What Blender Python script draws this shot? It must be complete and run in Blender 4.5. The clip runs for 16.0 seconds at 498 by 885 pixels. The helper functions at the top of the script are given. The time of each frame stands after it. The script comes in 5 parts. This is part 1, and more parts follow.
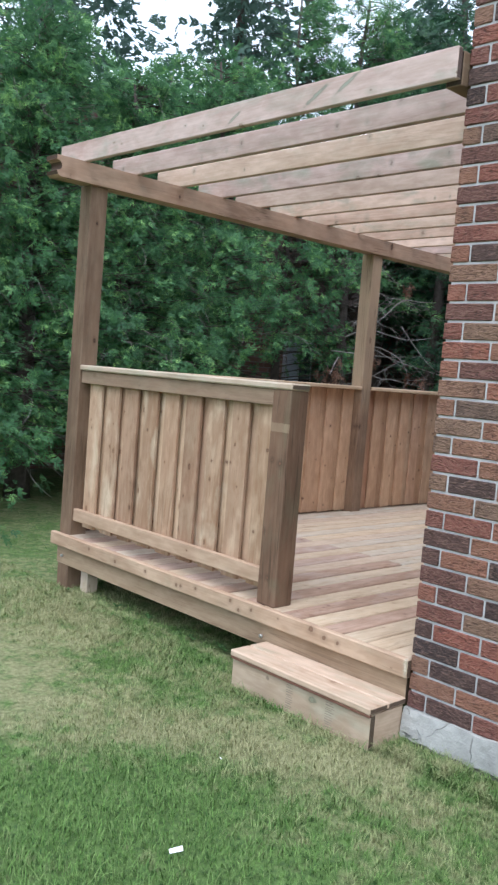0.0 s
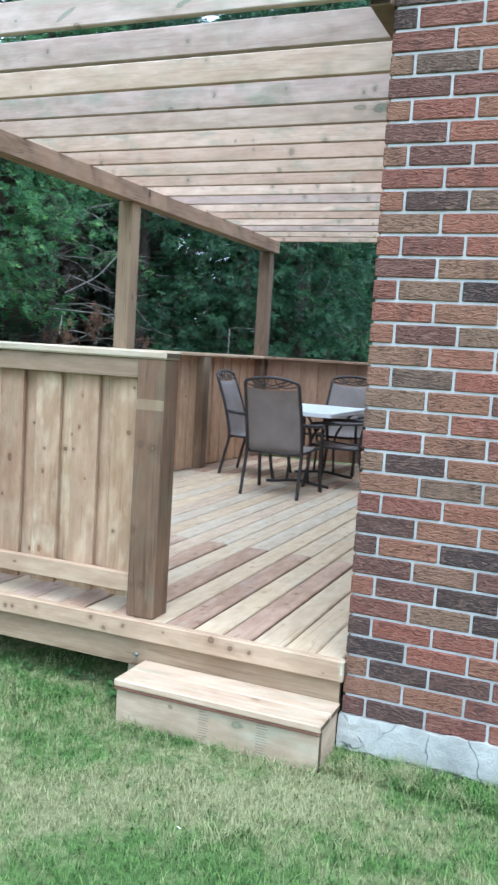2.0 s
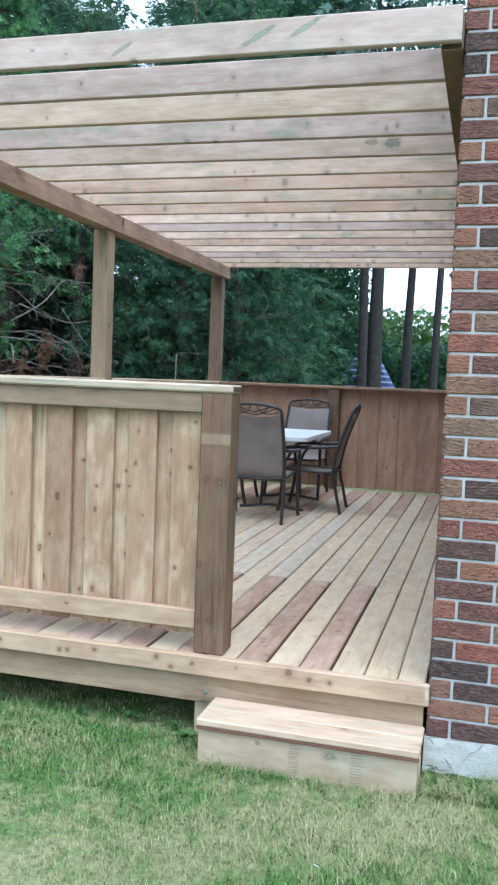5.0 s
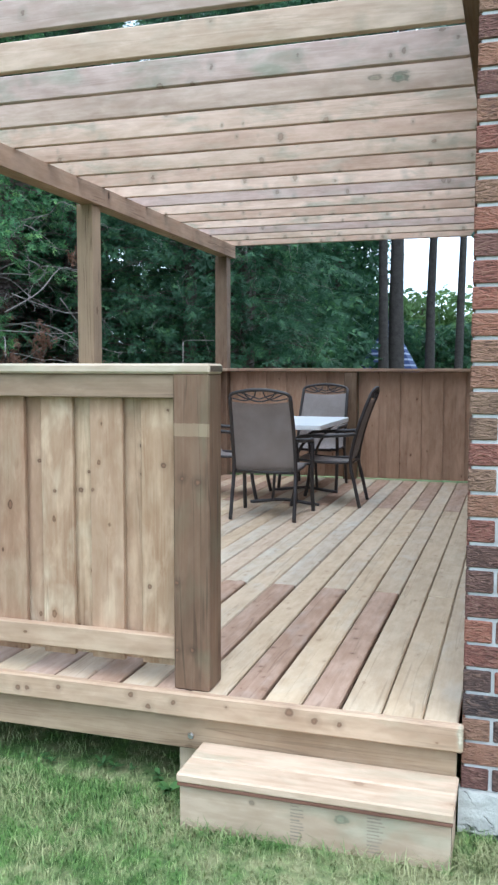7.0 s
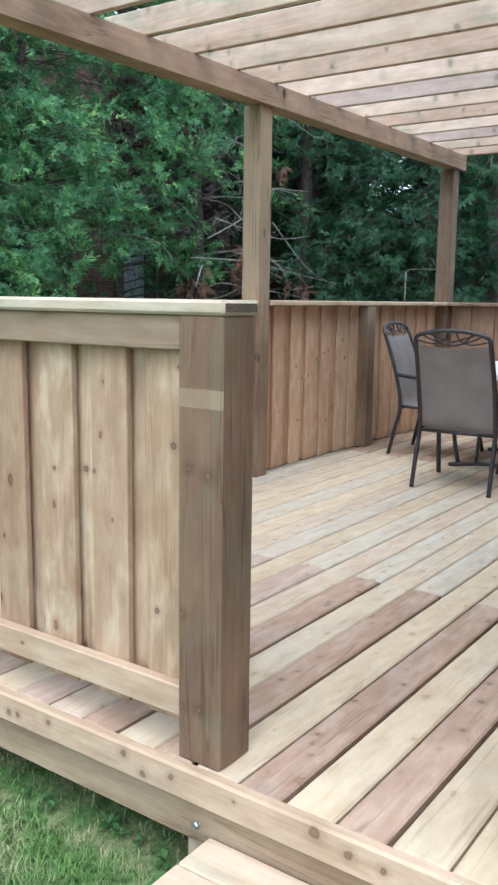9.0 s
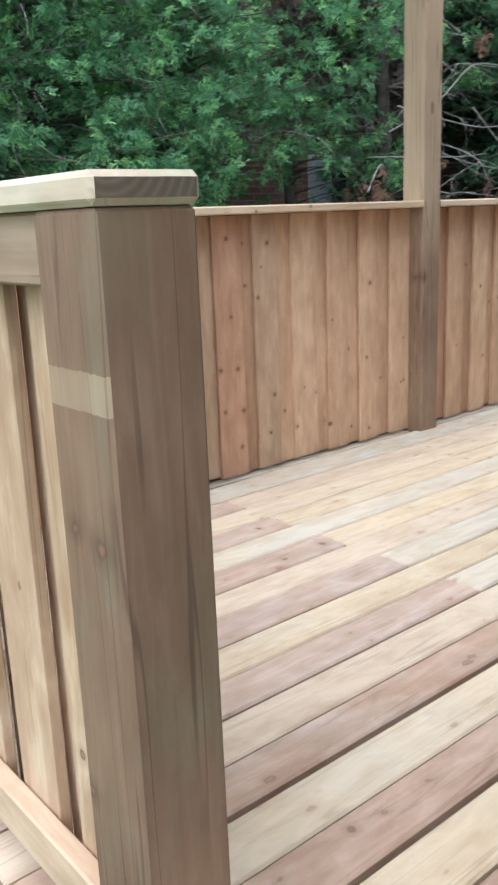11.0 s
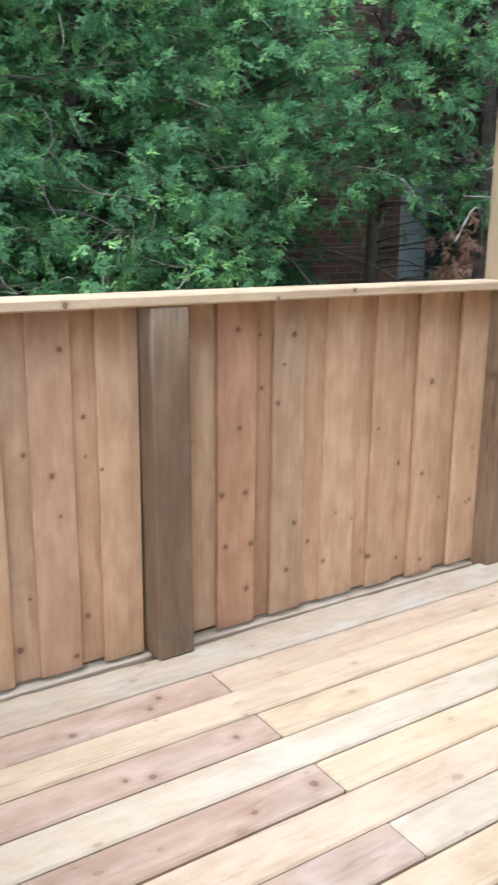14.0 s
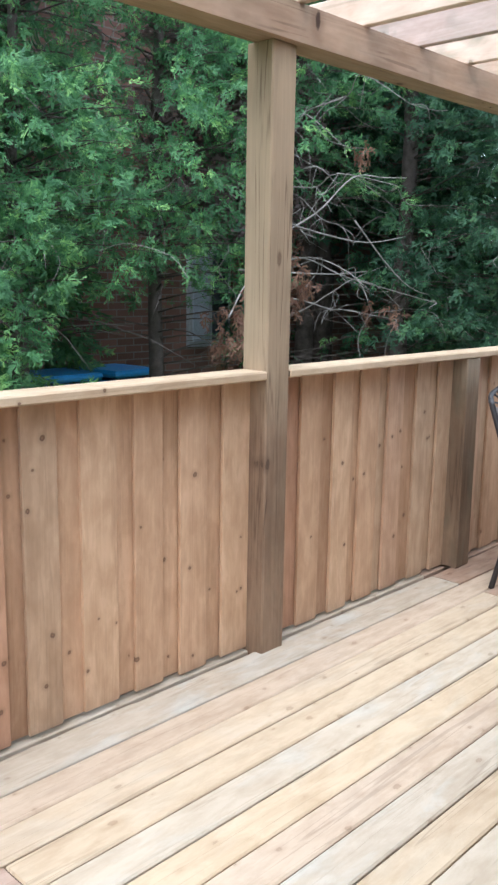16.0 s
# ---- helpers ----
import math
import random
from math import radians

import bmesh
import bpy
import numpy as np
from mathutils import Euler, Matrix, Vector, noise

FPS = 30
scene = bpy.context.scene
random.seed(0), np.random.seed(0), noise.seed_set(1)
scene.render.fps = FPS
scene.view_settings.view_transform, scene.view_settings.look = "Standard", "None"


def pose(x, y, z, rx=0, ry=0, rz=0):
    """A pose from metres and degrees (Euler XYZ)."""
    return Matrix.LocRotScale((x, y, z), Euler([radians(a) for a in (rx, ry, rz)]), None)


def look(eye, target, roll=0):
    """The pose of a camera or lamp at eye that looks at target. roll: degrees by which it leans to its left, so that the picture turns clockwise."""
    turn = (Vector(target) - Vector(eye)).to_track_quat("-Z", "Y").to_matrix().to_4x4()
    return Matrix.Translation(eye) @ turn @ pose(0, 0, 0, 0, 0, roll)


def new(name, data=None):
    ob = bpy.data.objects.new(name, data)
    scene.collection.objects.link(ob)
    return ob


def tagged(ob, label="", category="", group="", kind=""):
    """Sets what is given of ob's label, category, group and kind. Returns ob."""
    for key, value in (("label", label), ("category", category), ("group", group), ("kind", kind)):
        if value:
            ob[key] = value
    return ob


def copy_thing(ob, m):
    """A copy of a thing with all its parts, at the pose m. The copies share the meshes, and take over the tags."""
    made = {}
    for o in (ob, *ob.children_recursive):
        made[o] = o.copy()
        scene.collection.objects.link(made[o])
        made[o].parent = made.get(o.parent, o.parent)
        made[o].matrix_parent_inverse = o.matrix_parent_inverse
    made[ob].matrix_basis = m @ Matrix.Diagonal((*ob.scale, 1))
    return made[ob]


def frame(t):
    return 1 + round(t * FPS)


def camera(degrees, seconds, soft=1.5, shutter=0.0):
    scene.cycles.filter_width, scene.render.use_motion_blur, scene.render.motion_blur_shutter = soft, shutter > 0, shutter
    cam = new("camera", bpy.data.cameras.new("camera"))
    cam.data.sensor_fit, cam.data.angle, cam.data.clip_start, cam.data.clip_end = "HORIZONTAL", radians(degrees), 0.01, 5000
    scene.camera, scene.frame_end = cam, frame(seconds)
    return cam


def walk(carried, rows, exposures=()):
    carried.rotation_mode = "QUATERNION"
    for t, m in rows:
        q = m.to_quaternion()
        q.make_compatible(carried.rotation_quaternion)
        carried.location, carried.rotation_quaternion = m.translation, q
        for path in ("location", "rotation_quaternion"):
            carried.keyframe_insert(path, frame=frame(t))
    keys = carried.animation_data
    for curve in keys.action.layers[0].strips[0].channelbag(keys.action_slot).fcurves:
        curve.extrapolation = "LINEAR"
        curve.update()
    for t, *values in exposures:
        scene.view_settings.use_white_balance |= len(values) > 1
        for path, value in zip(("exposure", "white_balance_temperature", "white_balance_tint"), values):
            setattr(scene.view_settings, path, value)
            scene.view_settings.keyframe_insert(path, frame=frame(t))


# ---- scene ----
cam = camera(32.4, 16.0, soft=2.4, shutter=0.2)
METRES, EYE, TILT, LEAN, TURN = 7.05, 1.66, 0.0, 0.0, -43.6
ROWS = [
    (0.0, 0.0, 0.0, 0.0, 0.38, -4.69, -4.58),
    (0.5, -0.0453, 0.0287, -0.002, -5.59, -4.87, -4.74),
    (1.0, -0.081, 0.0626, -0.0044, -11.33, -6.19, -3.85),
    (1.5, -0.106, 0.1066, -0.0026, -15.89, -6.36, -3.34),
    (2.0, -0.1403, 0.1336, -0.0041, -23.52, -5.92, -3.52),
    (2.5, -0.1691, 0.1571, -0.0023, -28.99, -5.89, -2.75),
    (3.0, -0.1864, 0.1844, -0.0023, -29.82, -4.57, -2.65),
    (3.5, -0.2107, 0.1907, -0.0003, -30.48, -3.37, -3.08),
    (4.0, -0.2329, 0.1796, -0.0008, -31.38, -3.69, -2.62),
    (4.2, -0.2379, 0.1768, -0.0003, -31.22, -3.56, -2.69),
    (6.3, -0.2160, 0.2162, -0.0047, -30.70, -5.91, -0.70),
    (6.5, -0.2034, 0.2287, -0.0046, -30.95, -5.8, -0.41),
    (7.0, -0.1695, 0.2559, -0.0091, -29.16, -4.86, -0.12),
    (7.5, -0.1284, 0.2847, -0.0051, -25.23, -5.45, 0.13),
    (8.0, -0.0846, 0.3035, -0.0044, -19.66, -7.06, -0.51),
    (8.2, -0.0693, 0.3103, -0.0026, -17.48, -7.61, -0.69),
    (10.3, 0.0416, 0.4648, -0.0111, -3.85, -12.62, 1.76),
    (10.5, 0.0441, 0.4817, -0.0113, -2.64, -13.15, 2.45),
    (11.0, 0.0611, 0.5234, -0.0138, 3.54, -14.74, 2.23),
    (11.5, 0.0696, 0.5567, -0.0108, 12.9, -15.67, 1.0),
    (12.0, 0.0764, 0.5985, -0.01, 16.23, -16.08, 1.06),
    (12.5, 0.083, 0.6257, 0.0095, 18.5, -16.77, 1.1),
    (13.0, 0.088, 0.6547, 0.0189, 23.02, -16.56, 0.75),
    (13.5, 0.0911, 0.6657, 0.022, 20.1, -15.06, -0.43),
    (14.0, 0.0918, 0.6658, 0.0232, 10.45, -14.35, -0.59),
    (14.5, 0.0934, 0.6649, 0.0272, 3.58, -13.57, -1.18),
    (15.0, 0.1009, 0.6701, 0.0289, 0.23, -12.62, -1.02),
    (15.5, 0.1141, 0.6845, 0.0348, -1.2, -12.31, -0.7),
    (16.0, 0.1167, 0.689, 0.0454, -2.43, -10.82, -0.92),
]
walk(cam, [(t, pose(0, 0, EYE, TILT, LEAN, TURN) @ pose(METRES * x, METRES * y, METRES * z, 90 + pitch, roll, yaw)) for t, x, y, z, yaw, pitch, roll in ROWS],
     exposures=[(0.0, 0.15, 5850, 18), (0.5, 0.12, 5850, 18), (1.5, 0.53, 5450, 10), (3.0, 0.56, 5250, 8), (3.5, 0.32, 5300, 9), (4.0, 0.36, 5300, 9), (7.0, 0.46, 5500, 10), (8.0, 0.46, 5500, 9), (10.5, 0.74, 5750, 10),
                (11.5, 0.80, 5750, 11), (12.5, 1.05, 5750, 10), (13.5, 0.95, 5800, 10), (14.0, 0.94, 5850, 13), (14.5, 0.80, 5850, 13), (15.0, 0.71, 5850, 13), (16.0, 0.89, 5750, 12)])

# ---- sky and light ----
world = bpy.data.worlds.new("overcast_sky")
scene.world = world
world.use_nodes = True
wn, wl = world.node_tree.nodes, world.node_tree.links
wn.clear()
sky = wn.new("ShaderNodeTexSky")
sky.sky_type, sky.sun_disc = "NISHITA", False
sky.sun_elevation, sky.sun_rotation = radians(63), radians(246)
sky.air_density, sky.dust_density, sky.ozone_density = 1.0, 4.0, 1.0
sky_bg, cloud_bg = wn.new("ShaderNodeBackground"), wn.new("ShaderNodeBackground")
sky_bg.inputs["Strength"].default_value = 0.05
cloud_bg.inputs["Color"].default_value = (0.84, 0.94, 1.0, 1)
cloud_bg.inputs["Strength"].default_value = 1.5
both, sky_out = wn.new("ShaderNodeAddShader"), wn.new("ShaderNodeOutputWorld")
wl.new(sky.outputs[0], sky_bg.inputs["Color"])
wl.new(sky_bg.outputs[0], both.inputs[0])
wl.new(cloud_bg.outputs[0], both.inputs[1])
wl.new(both.outputs[0], sky_out.inputs["Surface"])

sun = new("sun", bpy.data.lights.new("sun", "SUN"))
sun.data.energy, sun.data.angle, sun.data.color = 1.6, radians(50), (1.0, 0.98, 0.95)
sun.matrix_world = look((-5.2, -2.3, 11.4), (0, 0, 0))

# ---- materials ----


class Nodes:
    """Short hand for a node material."""

    def __init__(self, name):
        self.mat = bpy.data.materials.new(name)
        self.mat.use_nodes = True
        self.tree = self.mat.node_tree
        self.tree.nodes.clear()
        self.out = self.tree.nodes.new("ShaderNodeOutputMaterial")

    def add(self, kind, props=None, **ins):
        n = self.tree.nodes.new("ShaderNode" + kind)
        for k, v in (props or {}).items():
            setattr(n, k, v)
        for k, v in ins.items():
            self.put(n.inputs[int(k[1:])] if k[0] == "i" and k[1:].isdigit() else n.inputs[k.replace("_", " ")], v)
        return n

    def put(self, socket, v):
        if isinstance(v, bpy.types.NodeSocket):
            self.tree.links.new(v, socket)
        elif isinstance(v, (tuple, list)) and len(v) == 3 and socket.type == "RGBA":
            socket.default_value = (*v, 1)
        else:
            socket.default_value = v

    def coords(self, scale, random_shift=True, space="Object"):
        v = self.add("TexCoord").outputs[space]
        if random_shift:
            r = self.add("ObjectInfo").outputs["Random"]
            v = self.add("VectorMath", {"operation": "ADD"}, i0=v, i1=self.math("MULTIPLY", r, 53.0)).outputs[0]
        return self.add("VectorMath", {"operation": "MULTIPLY"}, i0=v, i1=scale).outputs[0]

    def noise(self, vec, scale=1.0, detail=4.0, rough=0.55, distort=0.0):
        return self.add("TexNoise", Vector=vec, Scale=scale, Detail=detail, Roughness=rough, Distortion=distort).outputs["Fac"]

    def math(self, op, a, b=0.0, c=0.0, clamp=False):
        return self.add("Math", {"operation": op, "use_clamp": clamp}, i0=a, i1=b, i2=c).outputs[0]

    def span(self, v, lo, hi, to_lo=0.0, to_hi=1.0):
        return self.add("MapRange", Value=v, From_Min=lo, From_Max=hi, To_Min=to_lo, To_Max=to_hi).outputs[0]

    def mix(self, fac, a, b, blend="MIX"):
        n = self.add("Mix", {"data_type": "RGBA", "blend_type": blend})
        self.put(n.inputs[0], fac)
        self.put(n.inputs[6], a)
        self.put(n.inputs[7], b)
        return n.outputs[2]

    def finish(self, color, rough=0.7, height=None, bump=0.3, dist=0.002, metal=0.0, spec=0.4):
        p = self.add("BsdfPrincipled", Base_Color=color, Roughness=rough, Metallic=metal)
        p.inputs["Specular IOR Level"].default_value = spec
        if height is not None:
            p.inputs["Normal"].default_value = (0, 0, 0)
            b = self.add("Bump", Strength=bump, Distance=dist, Height=height)
            self.tree.links.new(b.outputs[0], p.inputs["Normal"])
        self.tree.links.new(p.outputs[0], self.out.inputs["Surface"])
        return self.mat


def wood(name, pale, dark, stain, tint, knots=0.3, vary=0.5, stain_amount=0.5, tint_amount=0.6, rough=0.72, band=None, checks=0.0, eyes=1.0, size=1.0, second=None, fade=None, spots=(), knot=None, many=1.0, mottle=0.45, shear=0.0, across=1.0, marks=(), face="xz", ring_amount=0.62):
    """Sawn softwood with its grain along the board's own x axis; every board has its own tone, tint and knots."""
    m = Nodes(name)
    rnd = m.add("ObjectInfo").outputs["Random"]
    rnd2 = m.math("FRACT", m.math("MULTIPLY", rnd, 17.31))
    rnd3 = m.math("FRACT", m.math("MULTIPLY", rnd, 71.7))
    fine = m.noise(m.coords((2.2, 95, 95)), 1.0, 4, 0.55)
    bands = m.noise(m.coords((0.7, 11, 11)), 1.0, 3, 0.5, 0.7)
    rings = m.math("ABSOLUTE", m.math("SINE", m.math("MULTIPLY", bands, 24.0)))
    cloud = m.noise(m.coords((1.3, 4.5, 4.5)), 1.0, 4, 0.6)
    blot = m.noise(m.coords((3.0, 8, 8)), 1.0, 4, 0.55, 0.5)
    tone = m.math("MULTIPLY_ADD", rings, 0.20, m.math("MULTIPLY_ADD", fine, 0.12, m.math("MULTIPLY", m.span(cloud, 0.32, 0.68), 0.62)))
    tone = m.math("ADD", tone, m.math("MULTIPLY", m.math("SUBTRACT", rnd, 0.5), vary), clamp=True)
    col = m.mix(tone, pale, dark)
    hue = m.math("MULTIPLY", m.span(rnd2, 0.35, 1.0), m.span(cloud, 0.65, 0.35, 0.5 * tint_amount, tint_amount), clamp=True)
    col = m.mix(hue, col, tint)
    if second:
        rnd4 = m.math("FRACT", m.math("MULTIPLY", rnd, 233.9))
        col = m.mix(m.math("MULTIPLY", m.span(rnd4, 0.68, 0.85), m.span(cloud, 0.3, 0.7, 0.7, 0.35), clamp=True), col, second)
    zone = m.math("MULTIPLY", m.span(blot, 0.50, 0.72), m.math("MULTIPLY_ADD", rnd3, 0.8 * stain_amount, 0.2 * stain_amount), clamp=True)
    col = m.mix(zone, col, stain)
    # soft mottling, partly across the grain
    mot = m.noise(m.coords((6.0, 17, 17)), 1.0, 5, 0.62, 0.3)
    col = m.mix(m.span(mot, 0.42, 0.66, 0.0, mottle), col, (0.70, 0.63, 0.56), "MULTIPLY")
    col = m.mix(m.span(mot, 0.46, 0.28, 0.0, mottle * 0.5), col, tuple(min(0.9, 1.12 * c) for c in pale))
    # knots: a dark ring round a brown heart, in a darker swirl
    vor = m.add("TexVoronoi", {"feature": "F1"}, Vector=m.coords((6.0 * many * across, 10.0 * many / across, 2.5)), Scale=1.0)
    cell = m.add("SeparateColor", Color=vor.outputs["Color"])
    pick = m.math("LESS_THAN", cell.outputs[0], m.math("MULTIPLY", m.math("MULTIPLY_ADD", rnd3, 1.5, 0.35), knots))
    d = m.math("ADD", vor.outputs["Distance"], m.math("MULTIPLY", m.math("SUBTRACT", blot, 0.5), 0.08))
    d = m.math("DIVIDE", d, m.math("MULTIPLY_ADD", cell.outputs[1], 0.95 * size, 0.38 * size))
    smear = m.noise(m.coords((30, 60, 60)), 1.0, 3, 0.6)
    d = m.math("ADD", d, m.math("MULTIPLY", m.math("SUBTRACT", smear, 0.5), 0.22 * (1.3 - eyes)))
    halo = m.math("MULTIPLY", m.span(d, 0.34, 0.10), pick, clamp=True)
    core = m.math("MULTIPLY", m.span(d, 0.12, 0.09), pick, clamp=True)
    ring = m.math("MULTIPLY", m.span(m.math("ABSOLUTE", m.math("SUBTRACT", d, 0.10)), 0.035, 0.012), pick, clamp=True)
    col = m.mix(m.math("MULTIPLY", halo, 0.3 + 0.2 * eyes), col, knot or (dark[0] * 0.8, dark[1] * 0.72, dark[2] * 0.65))
    col = m.mix(m.math("MULTIPLY", core, 0.3 + 0.5 * eyes), col, (dark[0] * 0.55, dark[1] * 0.45, dark[2] * 0.4))
    col = m.mix(m.math("MULTIPLY", ring, 0.85 * eyes), col, (dark[0] * 0.25, dark[1] * 0.2, dark[2] * 0.18))
    own = m.add("SeparateXYZ", Vector=m.add("TexCoord").outputs["Object"])
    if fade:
        # paler from one height upwards, with a streaky border
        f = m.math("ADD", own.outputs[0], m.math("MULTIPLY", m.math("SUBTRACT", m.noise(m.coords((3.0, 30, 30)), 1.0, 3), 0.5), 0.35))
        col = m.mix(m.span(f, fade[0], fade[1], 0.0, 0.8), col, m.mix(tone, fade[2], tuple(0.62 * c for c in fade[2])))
    for u, v, ru, rv, heart in spots:
        e = m.math("DIVIDE", m.math("MULTIPLY_ADD", m.math("SUBTRACT", own.outputs[1], v), shear, m.math("SUBTRACT", own.outputs[0], u)), ru)
        w = m.math("DIVIDE", m.math("SUBTRACT", own.outputs[1], v), rv)
        e = m.math("SQRT", m.math("ADD", m.math("MULTIPLY", e, e), m.math("MULTIPLY", w, w)))
        e = m.math("ADD", e, m.math("MULTIPLY", m.math("SUBTRACT", smear, 0.5), 0.9))
        e = m.math("ADD", e, m.math("MULTIPLY", m.math("SUBTRACT", mot, 0.5), 1.6))
        col = m.mix(m.span(e, 1.5, 0.5, 0.0, 0.55), col, tuple(0.5 * a + 0.5 * b for a, b in zip(heart, dark)))
        col = m.mix(m.span(m.math("ABSOLUTE", m.math("SUBTRACT", e, 0.62)), 0.3, 0.05, 0.0, 0.55), col, tuple(0.55 * c for c in heart))
        col = m.mix(m.span(e, 0.6, 0.2, 0.0, 0.75), col, heart)
    if marks:
        # single knots at their own places on an upright board: a dark ring round a brown heart in a faint swirl
        place = m.add("SeparateXYZ", Vector=m.add("NewGeometry").outputs["Position"])
        flat = m.add("CombineXYZ", X=place.outputs["xyz".index(face[0])], Y=place.outputs["xyz".index(face[1])], Z=0.0).outputs[0]
        wobble = m.add("TexNoise", Vector=m.add("NewGeometry").outputs["Position"], Scale=55.0, Detail=3.0).outputs["Color"]
        flat = m.add("VectorMath", {"operation": "MULTIPLY_ADD"}, i0=wobble, i1=(0.009, 0.009, 0.0), i2=flat).outputs[0]
        near = None
        for u, v, r in marks:
            q = m.math("DIVIDE", m.add("VectorMath", {"operation": "DISTANCE"}, i0=flat, i1=(u + 0.0045, v + 0.0045, 0.0)).outputs["Value"], r)
            near = q if near is None else m.math("MINIMUM", near, q)
        near = m.math("MULTIPLY_ADD", m.math("SUBTRACT", smear, 0.5), 0.9, m.math("MULTIPLY", near, 1.3))
        col = m.mix(m.span(near, 3.0, 1.0, 0.0, 0.38), col, tuple(0.62 * c for c in dark))
        col = m.mix(m.span(near, 1.1, 0.6, 0.0, 0.75), col, (0.20, 0.105, 0.06))
        col = m.mix(m.span(m.math("ABSOLUTE", m.math("SUBTRACT", near, 0.8)), 0.45, 0.1, 0.0, ring_amount), col, (0.085, 0.048, 0.03))
    if band:
        along = m.add("SeparateXYZ", Vector=m.add("TexCoord").outputs["Object"]).outputs[0]
        along = m.math("ADD", along, m.math("MULTIPLY", fine, 0.006))
        strap = m.math("MULTIPLY", m.math("GREATER_THAN", along, band[0]), m.math("LESS_THAN", along, band[1]))
        face = m.add("SeparateXYZ", Vector=m.add("TexCoord").outputs["Normal"]).outputs[1]
        strap = m.math("MULTIPLY", strap, m.math("LESS_THAN", face, -0.5))
        col = m.mix(m.math("MULTIPLY", strap, m.math("MULTIPLY_ADD", blot, 0.45, 0.03)), col, (0.52, 0.41, 0.26))
    nrm = m.add("SeparateXYZ", Vector=m.add("VectorTransform", {"vector_type": "NORMAL", "convert_from": "WORLD", "convert_to": "OBJECT"}, Vector=m.add("NewGeometry").outputs["Normal"]).outputs[0])
    end = m.math("GREATER_THAN", m.math("ABSOLUTE", nrm.outputs[0]), 0.8)
    arcs = m.math("ABSOLUTE", m.math("SINE", m.math("MULTIPLY", m.add("VectorMath", {"operation": "LENGTH"}, i0=m.add("VectorMath", {"operation": "ADD"}, i0=m.coords((0.0, 1.0, 1.0), False), i1=(0.0, 0.05, 0.045)).outputs[0]).outputs["Value"], 240.0)))
    col = m.mix(m.math("MULTIPLY", end, m.math("MULTIPLY_ADD", arcs, 0.12, 0.80)), col, (dark[0] * 0.17, dark[1] * 0.155, dark[2] * 0.15))
    if checks:
        line = m.noise(m.coords((0.55, 15, 15)), 1.0, 2, 0.5)
        split = m.math("MULTIPLY", m.span(m.math("ABSOLUTE", m.math("SUBTRACT", line, 0.5)), 0.014, 0.004), m.span(cloud, 0.42, 0.55), clamp=True)
        col = m.mix(m.math("MULTIPLY", split, checks), col, (dark[0] * 0.3, dark[1] * 0.26, dark[2] * 0.24))
    h = m.math("MULTIPLY_ADD", fine, 0.6, m.math("MULTIPLY", rings, 0.3))
    return m.finish(col, m.span(fine, 0.3, 0.7, rough - 0.1, rough + 0.12), h, 0.3, 0.0015, spec=0.3)


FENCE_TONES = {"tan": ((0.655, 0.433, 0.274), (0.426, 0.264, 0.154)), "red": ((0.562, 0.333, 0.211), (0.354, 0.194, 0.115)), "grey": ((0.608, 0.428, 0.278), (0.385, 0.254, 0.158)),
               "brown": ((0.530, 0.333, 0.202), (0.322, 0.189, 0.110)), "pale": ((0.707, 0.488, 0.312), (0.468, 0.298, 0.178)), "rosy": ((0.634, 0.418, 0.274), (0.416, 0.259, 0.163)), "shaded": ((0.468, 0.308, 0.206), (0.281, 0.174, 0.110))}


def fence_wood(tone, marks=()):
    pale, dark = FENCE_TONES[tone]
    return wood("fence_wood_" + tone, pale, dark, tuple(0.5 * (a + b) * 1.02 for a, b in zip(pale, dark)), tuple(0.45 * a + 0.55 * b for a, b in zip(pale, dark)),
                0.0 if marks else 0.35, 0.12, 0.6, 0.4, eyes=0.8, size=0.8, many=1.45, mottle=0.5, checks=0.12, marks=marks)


PANEL = wood("panel_wood", (0.69, 0.52, 0.345), (0.34, 0.215, 0.125), (0.66, 0.55, 0.39), (0.36, 0.205, 0.125), 1.2, 0.8, 0.85, 0.75, checks=0.3, eyes=0.6, size=0.9, many=1.3, mottle=0.5, second=(0.37, 0.235, 0.15), face="yz",
             marks=((3.967, 1.226, 0.011), (3.877, 1.111, 0.009), (3.781, 1.115, 0.013), (3.743, 1.189, 0.008), (3.709, 1.123, 0.008), (3.388, 1.441, 0.007), (3.406, 1.23, 0.013), (3.512, 1.189, 0.011), (3.511, 1.30, 0.012), (3.466, 0.753, 0.011), (4.704, 0.971, 0.012), (4.538, 1.229, 0.012)))
BROWN_PANEL = wood("panel_wood_brown", (0.47, 0.31, 0.20), (0.25, 0.15, 0.09), (0.40, 0.29, 0.19), (0.33, 0.19, 0.115), 1.4, 0.3, 0.85, 0.6, checks=0.3, eyes=0.7, size=1.0, many=1.3, mottle=0.65)
POST = wood("post_wood", (0.265, 0.182, 0.115), (0.115, 0.073, 0.045), (0.15, 0.122, 0.08), (0.18, 0.10, 0.062), 0.4, 0.25, 0.7, 0.5, checks=0.35, size=0.7)
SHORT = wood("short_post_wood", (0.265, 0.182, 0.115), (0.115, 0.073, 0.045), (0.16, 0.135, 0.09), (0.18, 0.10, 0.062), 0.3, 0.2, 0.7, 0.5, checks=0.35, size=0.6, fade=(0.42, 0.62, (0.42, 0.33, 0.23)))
BEAM = wood("beam_wood", (0.48, 0.325, 0.22), (0.22, 0.138, 0.09), (0.26, 0.205, 0.14), (0.33, 0.205, 0.14), 0.4, 0.3, 0.6, 0.5, checks=0.4, size=0.75)
